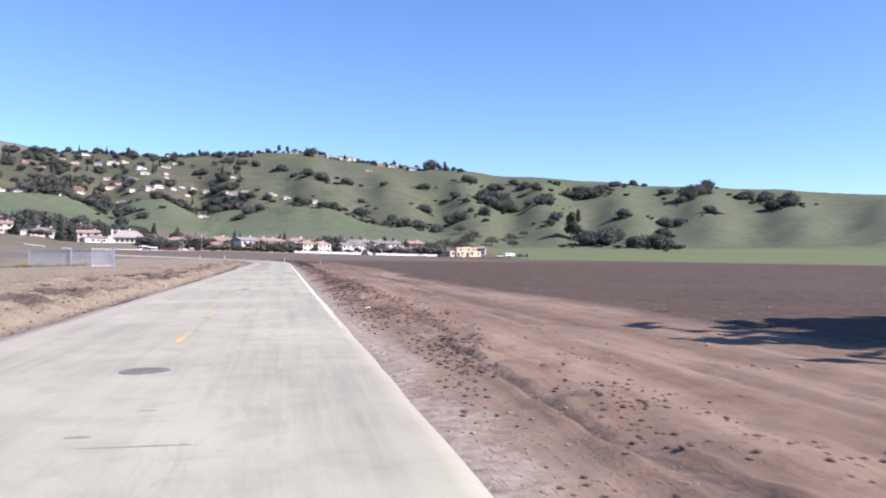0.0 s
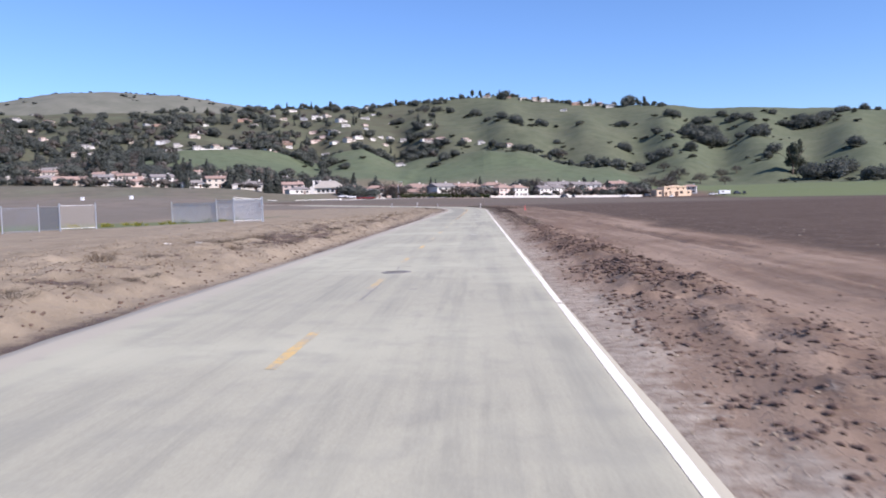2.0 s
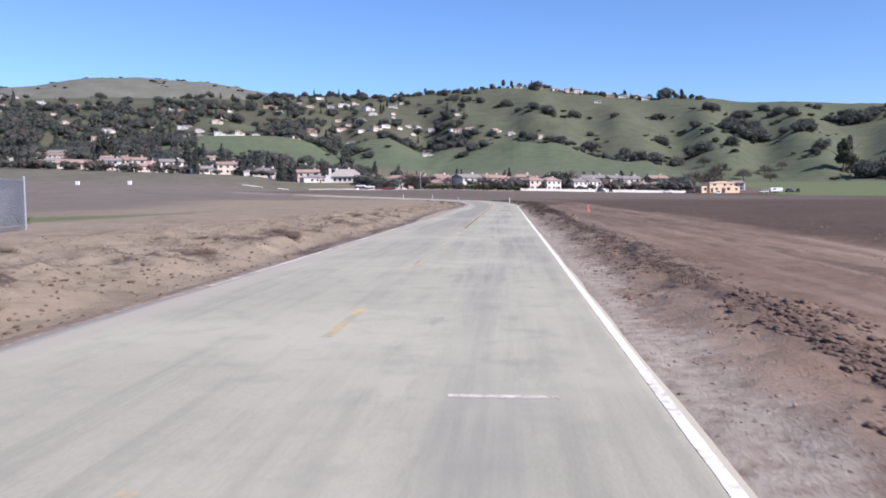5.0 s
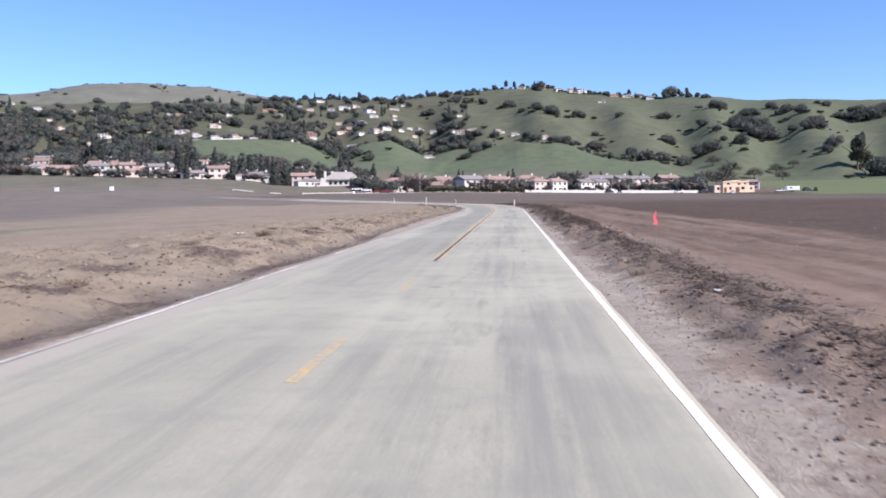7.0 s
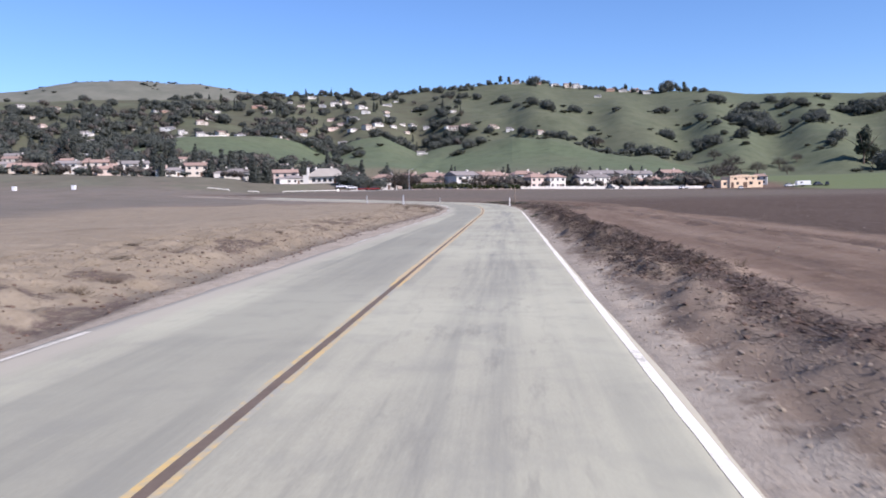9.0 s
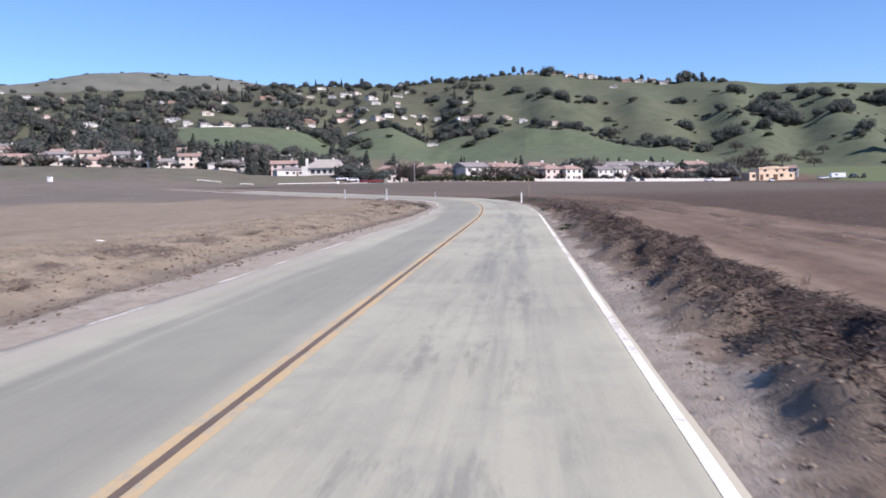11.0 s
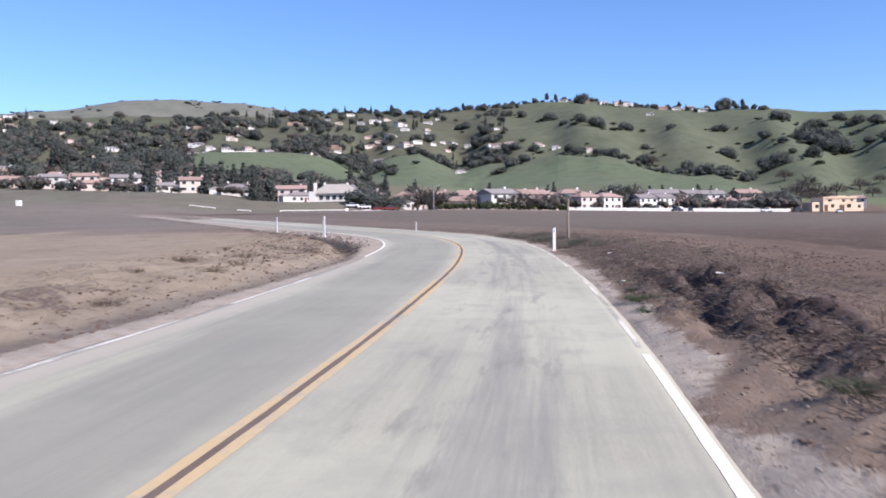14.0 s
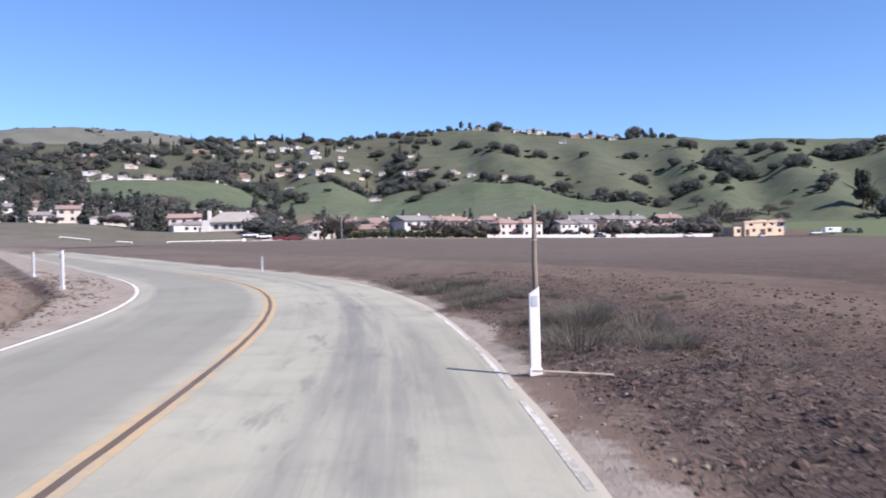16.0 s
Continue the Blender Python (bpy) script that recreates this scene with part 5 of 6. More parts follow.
rnd_bank = random.Random(23)
BANK = []
for _ in range(250):
    x = rnd_bank.uniform(-330, -84)
    y = rnd_bank.uniform(420, 560)
    h = rnd_bank.uniform(2.5, 5.0) if y < 440 else rnd_bank.uniform(4.5, 9.5)
    if not screens(x, y, 0.6 if y < 440 else 0.5):
        BANK.append((x, y, h * 1.3, h))
woods("bank_trees", OAK_LEAF, round_lobes, 260, 0.05, BANK[::2] + BANK[3::4], 76, "dark evergreen trees above the village bank")
woods("bank_bare_trees", BARE_TWIG, thin_lobes, 200, 0.036, [(x + 5, y + 3, w, h * 1.1) for x, y, w, h in BANK[1::4]], 77, "leafless grey-brown trees above the village bank")
for k in range(16):
    plant("conifer", rnd_bank.uniform(-330, -90), rnd_bank.uniform(440, 540), 15, rnd_bank.uniform(9, 15), "", "trees of the village")

SHRUBS = []
for x, y, w in OAK_SPUR + OAK_EAST + OAK_MID:
    for _ in range(5 if w > 12 else 3):
        h = rnd_bank.uniform(2.0, 5.0)
        SHRUBS.append((x + rnd_bank.gauss(0, 0.75) * w, y + rnd_bank.gauss(0, 1.0) * w, h * rnd_bank.uniform(1.3, 2.6), h))
woods("hill_scrub", HILL_SCRUB, round_lobes, 200, 0.055, SHRUBS, 79, "low olive-brown scrub round the hillside oaks")
FUZZ = []
for _ in range(48):
    x = rnd_bank.uniform(-48, 92)
    h = rnd_bank.uniform(3.0, 6.5)
    y = 408 + rnd_bank.uniform(0, 10) if x < 6 else 429.5 + 0.175 * (x - 8) + rnd_bank.uniform(1, 9)
    FUZZ.append((x, y, h * 1.25, h))
woods("garden_bare_trees", BARE_TWIG, thin_lobes, 110, 0.036, FUZZ[:34], 80, "leafless grey-brown trees before the village houses")
woods("garden_shrubs", OAK_LEAF, round_lobes, 120, 0.08, [(x, y, w * 0.8, h * 0.6) for x, y, w, h in FUZZ[38:]], 81, "dark garden shrubs before the village houses")
woods("village_conifers", PINE_LEAF, spire_lobes, 130, 0.06,
      [(rnd_bank.uniform(-190, 95), rnd_bank.uniform(468, 505), rnd_bank.uniform(8, 12), rnd_bank.uniform(6, 10)) for _ in range(28)], 82, "small dark conifers behind the village houses")

YARD = []
for k in range(150):
    x = rnd_bank.uniform(-300, -84)
    h = rnd_bank.uniform(2.5, 6.0)
    YARD.append((x, rnd_bank.uniform(414, 432) if k % 2 else rnd_bank.uniform(420, 450), h * rnd_bank.uniform(1.1, 1.6), h))
woods("yard_bare_trees", BARE_TWIG, thin_lobes, 150, 0.04, YARD[:76], 84, "leafless grey-brown trees in the village yards")
woods("yard_shrubs", OAK_LEAF, round_lobes, 200, 0.06, YARD[76:126], 85, "dark evergreen shrubs in the village yards")
woods("yard_conifers", PINE_LEAF, spire_lobes, 170, 0.05, [(x, y, 2.6 * h, 2.0 * h + 1.5) for x, y, w, h in YARD[126:]], 86, "dark conifers in the village yards")
TERRACE_YARD = []
for _ in range(46):
    x = rnd_bank.uniform(-44, 94)
    h = rnd_bank.uniform(4.0, 8.5)
    TERRACE_YARD.append((x, (430 if x < 8 else 446 + 0.17 * x) + rnd_bank.uniform(-4, 12), h * rnd_bank.uniform(1.0, 1.4), h))
woods("lane_bare_trees", BARE_TWIG, thin_lobes, 150, 0.04, TERRACE_YARD[:32], 87, "leafless grey-brown trees between houses behind a white wall")
woods("lane_shrubs", OAK_LEAF, round_lobes, 200, 0.06, TERRACE_YARD[32:], 88, "dark evergreen trees between houses behind a white wall")

# village: trees between and before the houses
for k in range(70):
    f = (k + rnd_tree.random()) / 70
    x = -260 + 352 * f
    y = rnd_tree.uniform(412, 530) if x > -90 else rnd_tree.uniform(425, 560)
    if x > 30:
        y = rnd_tree.uniform(452, 520)
    kind = rnd_tree.choices(["oak", "conifer", "bare"], [0.42, 0.12, 0.46])[0]
    if screens(x, y, 0.75):
        y += 30
    h = rnd_tree.uniform(4.0, 8.0)
    plant(kind, x, y, h * {"oak": 1.15, "conifer": 1.3, "bare": 1.25}[kind], h * (1.25 if kind == "conifer" else 0.95), "", "trees of the village")
for kind, x, y, w, h in (("oak", -58, 393, 14, 7.5), ("oak", -51, 394, 12, 6.5), ("bare", -43, 402, 13, 8.5), ("bare", -38, 404, 12, 8.0),
                         ("bare", -9, 410, 14, 6.5), ("bare", -2, 412, 13, 6.0), ("bare", 3, 414, 11, 5.5), ("oak", 27, 452, 17, 13.0),
                         ("bare", 32, 450, 14, 11.0), ("conifer", -103, 408, 13, 13), ("conifer", -85, 418, 11, 10), ("bare", 50, 441, 10, 6),
                         ("bare", 66, 448, 9, 5), ("oak", 72, 449, 10, 6), ("oak", 78, 451, 10, 7), ("conifer", -20, 425, 6, 10), ("bare", 85, 452, 12, 7),
                         ("oak", 91, 470, 14, 9), ("bare", 100, 480, 16, 10), ("bare", 112, 490, 15, 9)):
    plant(kind, x, y, w, h)


def hedge(x0, x1, y, height, label):
    n, lobes = int((x1 - x0) / 1.6), []
    rnd = random.Random(int(x0))
    for k in range(n + 1):
        x = x0 + (x1 - x0) * k / n
        lobes.append((x, y + rnd.uniform(-0.4, 0.4), ground_at(x, y) + height * 0.45, height * rnd.uniform(0.5, 0.62), 0.9))
    ob = mesh_ob("hedge", *leaf_mass(lobes, n * 42, 0.32, int(x0) + 3), HEDGE_LEAF)
    tagged(ob, label, "hedge", group="hedges before the houses")


hedge(-35, -14, 402, 2.6, "long dark green hedge in front of houses")
hedge(-13, 6, 408, 2.0, "low dark green hedge in front of houses")
hedge(-62, -48, 391, 1.6, "low clipped hedge beside parked cars")


# ---- houses ----
def roof_mesh(w, d, z, rise, over, hip):
    """A hipped or gabled roof with eaves and thickness."""
    bm = bmesh.new()
    x, y, t = w / 2 + over, d / 2 + over, 0.18
    inset = x * 0.55 if hip else 0.0
    eave = [(-x, -y), (x, -y), (x, y), (-x, y)]
    low = [bm.verts.new((a, b, z - t)) for a, b in eave]
    top = [bm.verts.new((a, b, z)) for a, b in eave]
    r0, r1 = bm.verts.new((-x + inset, 0, z + rise)), bm.verts.new((x - inset, 0, z + rise))
    bm.faces.new(low[::-1])
    for k in range(4):
        bm.faces.new((low[k], low[(k + 1) % 4], top[(k + 1) % 4], top[k]))
    bm.faces.new((top[0], top[1], r1, r0))
    bm.faces.new((top[2], top[3], r0, r1))
    bm.faces.new((top[1], top[2], r1))
    bm.faces.new((top[3], top[0], r0))
    return bm


def window(parent, x, z, w, h, y):
    win = part("window", box(x - w / 2 - 0.08, x + w / 2 + 0.08, y - 0.05, y + 0.04, z - h / 2 - 0.08, z + h / 2 + 0.08), STUCCO["white"], parent)
    part("pane", box(x - w / 2, x + w / 2, y - 0.062, y - 0.045, z - h / 2, z + h / 2), GLASS, win)
    return win


def house(kind, shape):
    """A template house about ten metres wide that faces south."""
    ob = thing("house")
    two = shape in ("tall", "split")
    w, d, h = 10.0, 8.0, 5.4 if two else 3.1
    bm = box(-w / 2, w / 2, -d / 2, d / 2, -2.5, h)
    if shape == "split":
        block(bm, w / 2 - 0.2, w / 2 + 4.4, -d / 2 - 1.5, d / 2 - 1.0, -2.5, 2.9)
    if shape == "low":
        block(bm, -w / 2 - 3.6, -w / 2 + 0.2, -d / 2 - 1.2, d / 2 - 2.0, -2.5, 2.7)
    part("wall", bm, STUCCO[kind], ob)
    tile = GREY_ROOF if kind in ("grey", "white") and shape != "tall" else CLAY_ROOF
    part("roof", roof_mesh(w, d, h, 1.7, 0.5, shape != "split"), tile, ob)
    if shape == "split":
        r = roof_mesh(4.6, d - 0.6, 2.9, 1.0, 0.4, True)
        bmesh.ops.translate(r, verts=r.verts, vec=(w / 2 + 2.2, -1.2, 0))
        part("roof", r, tile, ob)
    if shape == "low":
        r = roof_mesh(3.8, d - 1.4, 2.7, 1.0, 0.4, True)
        bmesh.ops.translate(r, verts=r.verts, vec=(-w / 2 - 1.8, -1.6, 0))
        part("roof", r, tile, ob)
    part("chimney", box(w / 2 - 2.2, w / 2 - 1.4, 0.6, 1.3, h + 0.4, h + 2.4, 0.04), STUCCO[kind], ob)
    front = -d / 2
    for x, ww in ((-3.4, 1.5), (-0.2, 1.2), (3.2, 1.6)):
        window(ob, x, 1.5, ww, 1.25, front)
        if two:
            window(ob, x, 4.15, ww * 0.9, 1.2, front)
    part("door", box(1.1, 2.05, front - 0.06, front + 0.03, -0.05, 2.05, 0.01), DOOR_WOOD, ob)
    return ob


HOUSES = {}
rnd_house = random.Random(9)


def settle(kind, x, y, wide, shape="", turn=None, group="houses on the hillside", label="", tall=1.0):
    shape = shape or rnd_house.choice(["split", "low", "low", "low"])
    if (kind, shape) not in HOUSES:
        HOUSES[kind, shape] = house(kind, shape)
    facing = math.degrees(math.atan2(x - 2.0, y - 100.0))
    turn = -facing + rnd_house.uniform(-10, 50) if turn is None else turn
    s = min(max(wide, 7.0), 14.0) / 12.5
    ob = copy_thing(HOUSES[kind, shape], place(x, y, turn, s, 0.0, (0.36 + 0.44 * s) * tall))
    storeys = "single-storey" if shape == "low" else "two-storey"
    tone = {"brown": "brown boarded", "red": "red-brown stuccoed", "tan": "tan stuccoed", "pink": "pinkish stuccoed", "grey": "grey stuccoed", "white": "white stuccoed"}[kind]
    tagged(ob, label or tone + " " + storeys + " house with a " + ("hipped" if shape != "split" else "gabled") + " tiled roof", "house", group=group)


for x, y, w, kind in TERRACE + UPPER + SLOPE:
    settle(kind, x, y, 0.95 * w, tall=0.95)
for x, y, w, kind in RIDGE:
    settle(kind, x, y, 1.15 * w, tall=1.25)
for x, y, w, kind in EDGE:
    settle(kind, x, y, 1.15 * w, "low" if w > 12 else rnd_house.choice(["low", "split"]), rnd_house.uniform(5, 40), "houses of the village", tall=1.1)
for x, y, w, kind in BACK:
    settle(kind, x, y, 1.15 * w, rnd_house.choice(["tall", "tall", "split"]), rnd_house.uniform(0, 40), "houses of the village", tall=1.2)
for x, y, w, kind in SCATTERED:
    settle(kind, x, y, 0.85 * w, tall=0.85)
for x, y, w, kind in LOWER:
    settle(kind, x, y, w * 0.95, group="houses of the village", turn=rnd_house.uniform(0, 45), tall=1.05)
for x, y, w, kind in FRONT:
    settle(kind, x, y, w * 1.28, "low" if y > 458 else rnd_house.choice(["split", "tall", "low"]), rnd_house.uniform(0, 40), "houses of the village", tall=1.2)


def white_hall(x, y):
    """White house with a broad grey-brown hipped roof, a chimney and a lower front wing."""
    ob = thing("house", x, y, ground_at(x, y) - 0.2, 6)
    part("wall", box(-7.5, 6.5, -4.5, 4.5, -2, 3.0), STUCCO["white"], ob)
    part("wall", box(-8.6, -6.4, -5.6, -3.0, -2, 3.6), STUCCO["white"], ob)
    part("wall", box(5.5, 9.5, -5.5, -1.0, -2, 2.4), STUCCO["white"], ob)
    part("roof", roof_mesh(14.0, 9.0, 3.0, 3.2, 0.9, True), PALE_ROOF, ob)
    r = roof_mesh(4.0, 4.5, 2.4, 1.2, 0.4, True)
    bmesh.ops.translate(r, verts=r.verts, vec=(7.5, -3.2, 0))
    part("roof", r, GREY_ROOF, ob)
    part("chimney", box(-7.6, -6.6, -2.4, -1.4, 2.8, 6.6, 0.05), STUCCO["white"], ob)
    part("chimney", box(-4.6, -3.9, 0.4, 1.2, 4.6, 6.8, 0.05), STUCCO["white"], ob)
    for k, wx in enumerate((-4.6, -2.4, -0.2, 2.0)):
        window(ob, wx, 1.5, 1.3, 1.4, -4.5)
    window(ob, 7.4, 1.3, 1.6, 1.2, -5.5)
    part("door", box(3.4, 4.5, -4.58, -4.46, -0.05, 2.1, 0.01), DOOR_WOOD, ob)
    tagged(ob, "broad white house with grey hipped roof and chimneys", "house", group="houses of the village")


white_hall(-71, 403)


def long_house(x, y, wide, turn, wall, roof, label):
    """A long single-storey building under one low roof."""
    ob = thing("long_house", x, y, ground_at(x, y) - 0.2, turn)
    part("wall", box(-wide / 2, wide / 2, -4.5, 4.5, -2.5, 2.9), wall, ob)
    part("roof", roof_mesh(wide, 9.0, 2.9, 2.0, 0.7, False), roof, ob)
    for k in range(int(wide / 4)):
        window(ob, -wide / 2 + 2 + 4.0 * k, 1.5, 1.6, 1.1, -4.5)
    part("door", box(0.2, 1.2, -4.56, -4.46, -0.05, 2.1, 0.01), DOOR_WOOD, ob)
    tagged(ob, label, "house", group="houses of the village")


long_house(-262, 428, 27, 30, STUCCO["white"], PALE_ROOF, "long low white building with a pale roof")
long_house(-212, 430, 19, 24, STUCCO["tan"], CLAY_ROOF, "long low building with a red clay roof")


def adobe_house(x, y):
    """Flat-roofed peach house: a taller middle with parapets and a lower wing on each side."""
    ob = thing("adobe_house")
    part("wall", box(-7.4, 7.4, -4.5, 4.5, -1, 5.6, 0.12), STUCCO["adobe"], ob)
    part("wall", box(-11.6, -7.3, -3.4, 4.0, -1, 3.7, 0.10), STUCCO["adobe"], ob)
    part("wall", box(7.3, 11.2, -3.6, 4.0, -1, 3.4, 0.10), STUCCO["adobe"], ob)
    part("parapet", box(-7.6, 7.6, -4.7, -4.2, 5.2, 5.9, 0.08), STUCCO["adobe"], ob)
    part("parapet", box(-2.0, 2.6, -4.75, -4.15, 5.85, 6.3, 0.08), STUCCO["adobe"], ob)
    part("roof", roof_mesh(5.0, 4.0, 5.55, 0.9, 0.3, True), CLAY_ROOF, ob, "small clay tile roof")
    for wx, wz, ww, wh, wy in ((-9.4, 1.9, 1.5, 1.3, -3.4), (-3.2, 2.0, 1.3, 1.2, -4.5), (4.0, 2.0, 1.8, 1.3, -4.5), (9.2, 1.8, 1.2, 1.1, -3.6),
                               (-4.4, 4.3, 1.6, 0.7, -4.5), (1.6, 4.2, 1.2, 0.9, -4.5), (5.2, 4.3, 0.9, 0.7, -4.5)):
        win = part("window", box(wx - ww / 2, wx + ww / 2, wy - 0.02, wy + 0.3, wz - wh / 2, wz + wh / 2), GLASS, ob)
        part("lintel", box(wx - ww / 2 - 0.2, wx + ww / 2 + 0.2, wy - 0.10, wy + 0.1, wz + wh / 2, wz + wh / 2 + 0.2, 0.02), DOOR_WOOD, win)
    for dx, dw in ((-6.0, 1.5), (0.9, 2.2)):
        part("door", box(dx - dw / 2, dx + dw / 2, -4.56, -4.2, -0.05, 2.6, 0.02), DOOR_WOOD, ob)
    for k in range(8):
        part("beam", rod(bmesh.new(), (-6.3 + 1.8 * k, -5.0, 4.95), (-6.3 + 1.8 * k, -4.2, 4.95), 0.12, 0.12, 6), DOOR_WOOD, ob, "round wooden roof beam end")
    ob.matrix_basis = place(x, y, 14, 0.88, 0.1)
    tagged(ob, "peach-coloured flat-roofed adobe house with dark openings", "house")


adobe_house(105, 450)
settle("grey", 119, 467, 9, "tall", -20, "houses of the village", "blue-grey two-storey house beside the adobe house")


def garden_wall():
    """Long white boundary wall with piers, stepped along the field's edge."""
    ob = thing("boundary_wall", 8, 428, 0, math.degrees(math.atan2(14, 80)))
    length, n = 81.0, 20
    for k in range(n):
        x0, x1 = length * k / n, length * (k + 1) / n
        a = math.atan2(14, 80)
        gx, gy = 8 + math.cos(a) * (x0 + x1) / 2, 428 + math.sin(a) * (x0 + x1) / 2
        z = ground_at(gx, gy)
        part("panel", box(x0 + 0.2, x1 - 0.2, -0.1, 0.1, z - 0.6, z + 1.15), GARDEN_WALL, ob)
        part("pier", box(x0 - 0.2, x0 + 0.2, -0.2, 0.2, z - 0.6, z + 1.35, 0.03), GARDEN_WALL, ob)
    tagged(ob, "long low white rendered boundary wall beside a field", "wall", kind="")


garden_wall()


def terrace_wall(x0, y0, x1, y1):
    n = 14
    verts, faces = [], []
    for k in range(n + 1):
        x, y = x0 + (x1 - x0) * k / n, y0 + (y1 - y0) * k / n
        z = ground_at(x, y)
        verts += [(x, y - 0.3, z - 1.0), (x, y - 0.3, z + 0.7), (x, y + 0.3, z + 0.7), (x, y + 0.3, z - 1.0)]
        if k:
            b = 4 * k
            faces += [(b - 4, b, b + 1, b - 3), (b - 3, b + 1, b + 2, b - 2), (b - 2, b + 2, b + 3, b - 1)]
    tagged(mesh_ob("terrace_wall", verts, faces, GARDEN_WALL), "long pale retaining wall below hillside houses", "wall", kind="structure")


terrace_wall(*polar(-22.4, 689), *polar(-20.4, 701))


def street_lamp(x, y):
    ob = thing("street_lamp", x, y, ground_at(x, y) - 0.2)
    part("pole", rod(bmesh.new(), (0, 0, 0), (0, 0, 8.0), 0.11, 0.06, 8), GALVANISED, ob)
    part("arm", rod(bmesh.new(), (0, 0, 7.9), (1.4, 0, 8.2), 0.05, 0.04, 6), GALVANISED, ob)
    part("head", box(1.2, 1.9, -0.14, 0.14, 8.1, 8.28, 0.05), GALVANISED, ob)
    tagged(ob, "slender grey street lamp beside a lane", "street lamp")


street_lamp(-36.5, 396)


def car(kind, tall=1.45):
    ob = thing("car")
    bm = box(-2.1, 2.1, -0.86, 0.86, 0.32, 0.95, 0.14)
    part("body", bm, CAR_PAINT[kind], ob)
    bm = bmesh.new()
    low = [bm.verts.new(v) for v in ((-1.5, -0.78, 0.93), (1.15, -0.78, 0.93), (1.15, 0.78, 0.93), (-1.5, 0.78, 0.93))]
    top = [bm.verts.new(v) for v in ((-1.1, -0.62, tall), (0.45, -0.62, tall), (0.45, 0.62, tall), (-1.1, 0.62, tall))]
    bm.faces.new(top)
    for k in range(4):
        bm.faces.new((low[k], low[(k + 1) % 4], top[(k + 1) % 4], top[k]))
    part("cabin_glass", bm, GLASS, ob)
    part("roof", box(-1.12, 0.47, -0.64, 0.64, tall - 0.01, tall + 0.05, 0.02), CAR_PAINT[kind], ob)
    for x in (-1.3, 1.3):
        for y in (-0.8, 0.8):
            part("wheel", rod(bmesh.new(), (x, y - 0.11, 0.32), (x, y + 0.11, 0.32), 0.32, 0.32, 12), TYRE, ob)
    return ob


CARS = {k: car(k, 1.75 if k == "dark" else 1.45) for k in ("red", "white", "dark")}
for kind, x, y, turn in (("white", -57.5, 386.5, 8), ("red", -53.0, 386.5, -5), ("red", -49.0, 387.5, 12), ("white", -61.5, 387, 4), ("dark", 45, 424, 30), ("dark", 50, 427, 80),
                         ("dark", 90, 441, 10), ("dark", 141, 455, 20), ("dark", 145, 455, 70), ("white", 127, 450, 5), ("white", 99.5, 428, 80), ("white", 78, 437, 15)):
    tagged(copy_thing(CARS[kind], place(x, y, turn)), {"white": "white car parked near the houses", "red": "dark red car parked near the houses", "dark": "dark blue car parked beside the field"}[kind],
           "car", group="parked cars")
for k in CARS.values():
    drop(k)


def trailer(x, y):
    ob = thing("trailer", x, y, ground_at(x, y), 4)
    part("body", box(-3.0, 3.0, -1.1, 1.1, 0.6, 2.5, 0.15), CAR_PAINT["white"], ob)
    part("window", box(-1.6, -0.4, -1.13, -1.08, 1.5, 2.1, 0.01), GLASS, ob)
    part("hitch", rod(bmesh.new(), (3.0, 0, 0.7), (4.0, 0, 0.6), 0.06, 0.05, 6), GALVANISED, ob)
    for wy in (-0.95, 0.95):
        part("wheel", rod(bmesh.new(), (0, wy - 0.1, 0.35), (0, wy + 0.1, 0.35), 0.35, 0.35, 12), TYRE, ob)
    tagged(ob, "boxy white trailer parked on the grass", "trailer")


trailer(133, 451)


def hive_box(x, y):
    ob = thing("equipment_box", x, y, ground_at(x, y))
    part("cabinet", box(-0.6, 0.6, -0.5, 0.5, -0.4, 1.3, 0.04), CAR_PAINT["white"], ob)
    part("lid", box(-0.66, 0.66, -0.56, 0.56, 1.3, 1.42, 0.03), CAR_PAINT["white"], ob)
    tagged(ob, "plain white cabinet with a flat lid standing in a field", "cabinet", group="white cabinets")


hive_box(-136.5, 330)
hive_box(-156.5, 330)

# ---- an unseen tree right of view, added to cast a shadow where the drive begins ----
plant("oak", 22.0, 9.3, 12.5, 15.0, "unseen tree right of view, added for its shadow on the field")
for group in (*TREES.values(), HOUSES.values()):
    for src in group:
        drop(src)


# ---- loose earth, stalks and weeds along the road ----
def pebble_shapes(rnd, n):
    shapes = []
    for _ in range(n):
        bm = bmesh.new()
        bmesh.ops.create_icosphere(bm, subdivisions=1, radius=1.0)
        bm.verts.index_update()
        co = np.array([[c * (0.7 + 0.6 * rnd.random()) for c in v.co] for v in bm.verts])
        co[:, 2] *= 0.62
        shapes.append((co, np.array([[v.index for v in f.verts] for f in bm.faces])))
        bm.free()
    return shapes


def strew(name, material, spots, seed, label, category):
    """Many small lumps of earth, joined into one mesh."""
    rnd = random.Random(seed)
    shapes = pebble_shapes(rnd, 9)
    xs, ys = np.array([s[0] for s in spots]), np.array([s[1] for s in spots])
    zs = ground_height(xs, ys)
    verts, faces, k = [], [], 0
    for (x, y, size), z in zip(spots, zs):
        co, fa = rnd.choice(shapes)
        a = rnd.uniform(0, 6.28)
        c, s = math.cos(a), math.sin(a)
        turn = np.array([[c, -s, 0], [s, c, 0], [0, 0, 1]])
        verts.append(co @ turn.T * size + (x, y, z + 0.12 * size))
        faces.append(fa + k)
        k += len(co)
    ob = mesh_ob(name, np.concatenate(verts).tolist(), np.concatenate(faces).tolist(), material)
    tagged(ob, label, category, kind="stuff")


rnd_soil = random.Random(77)


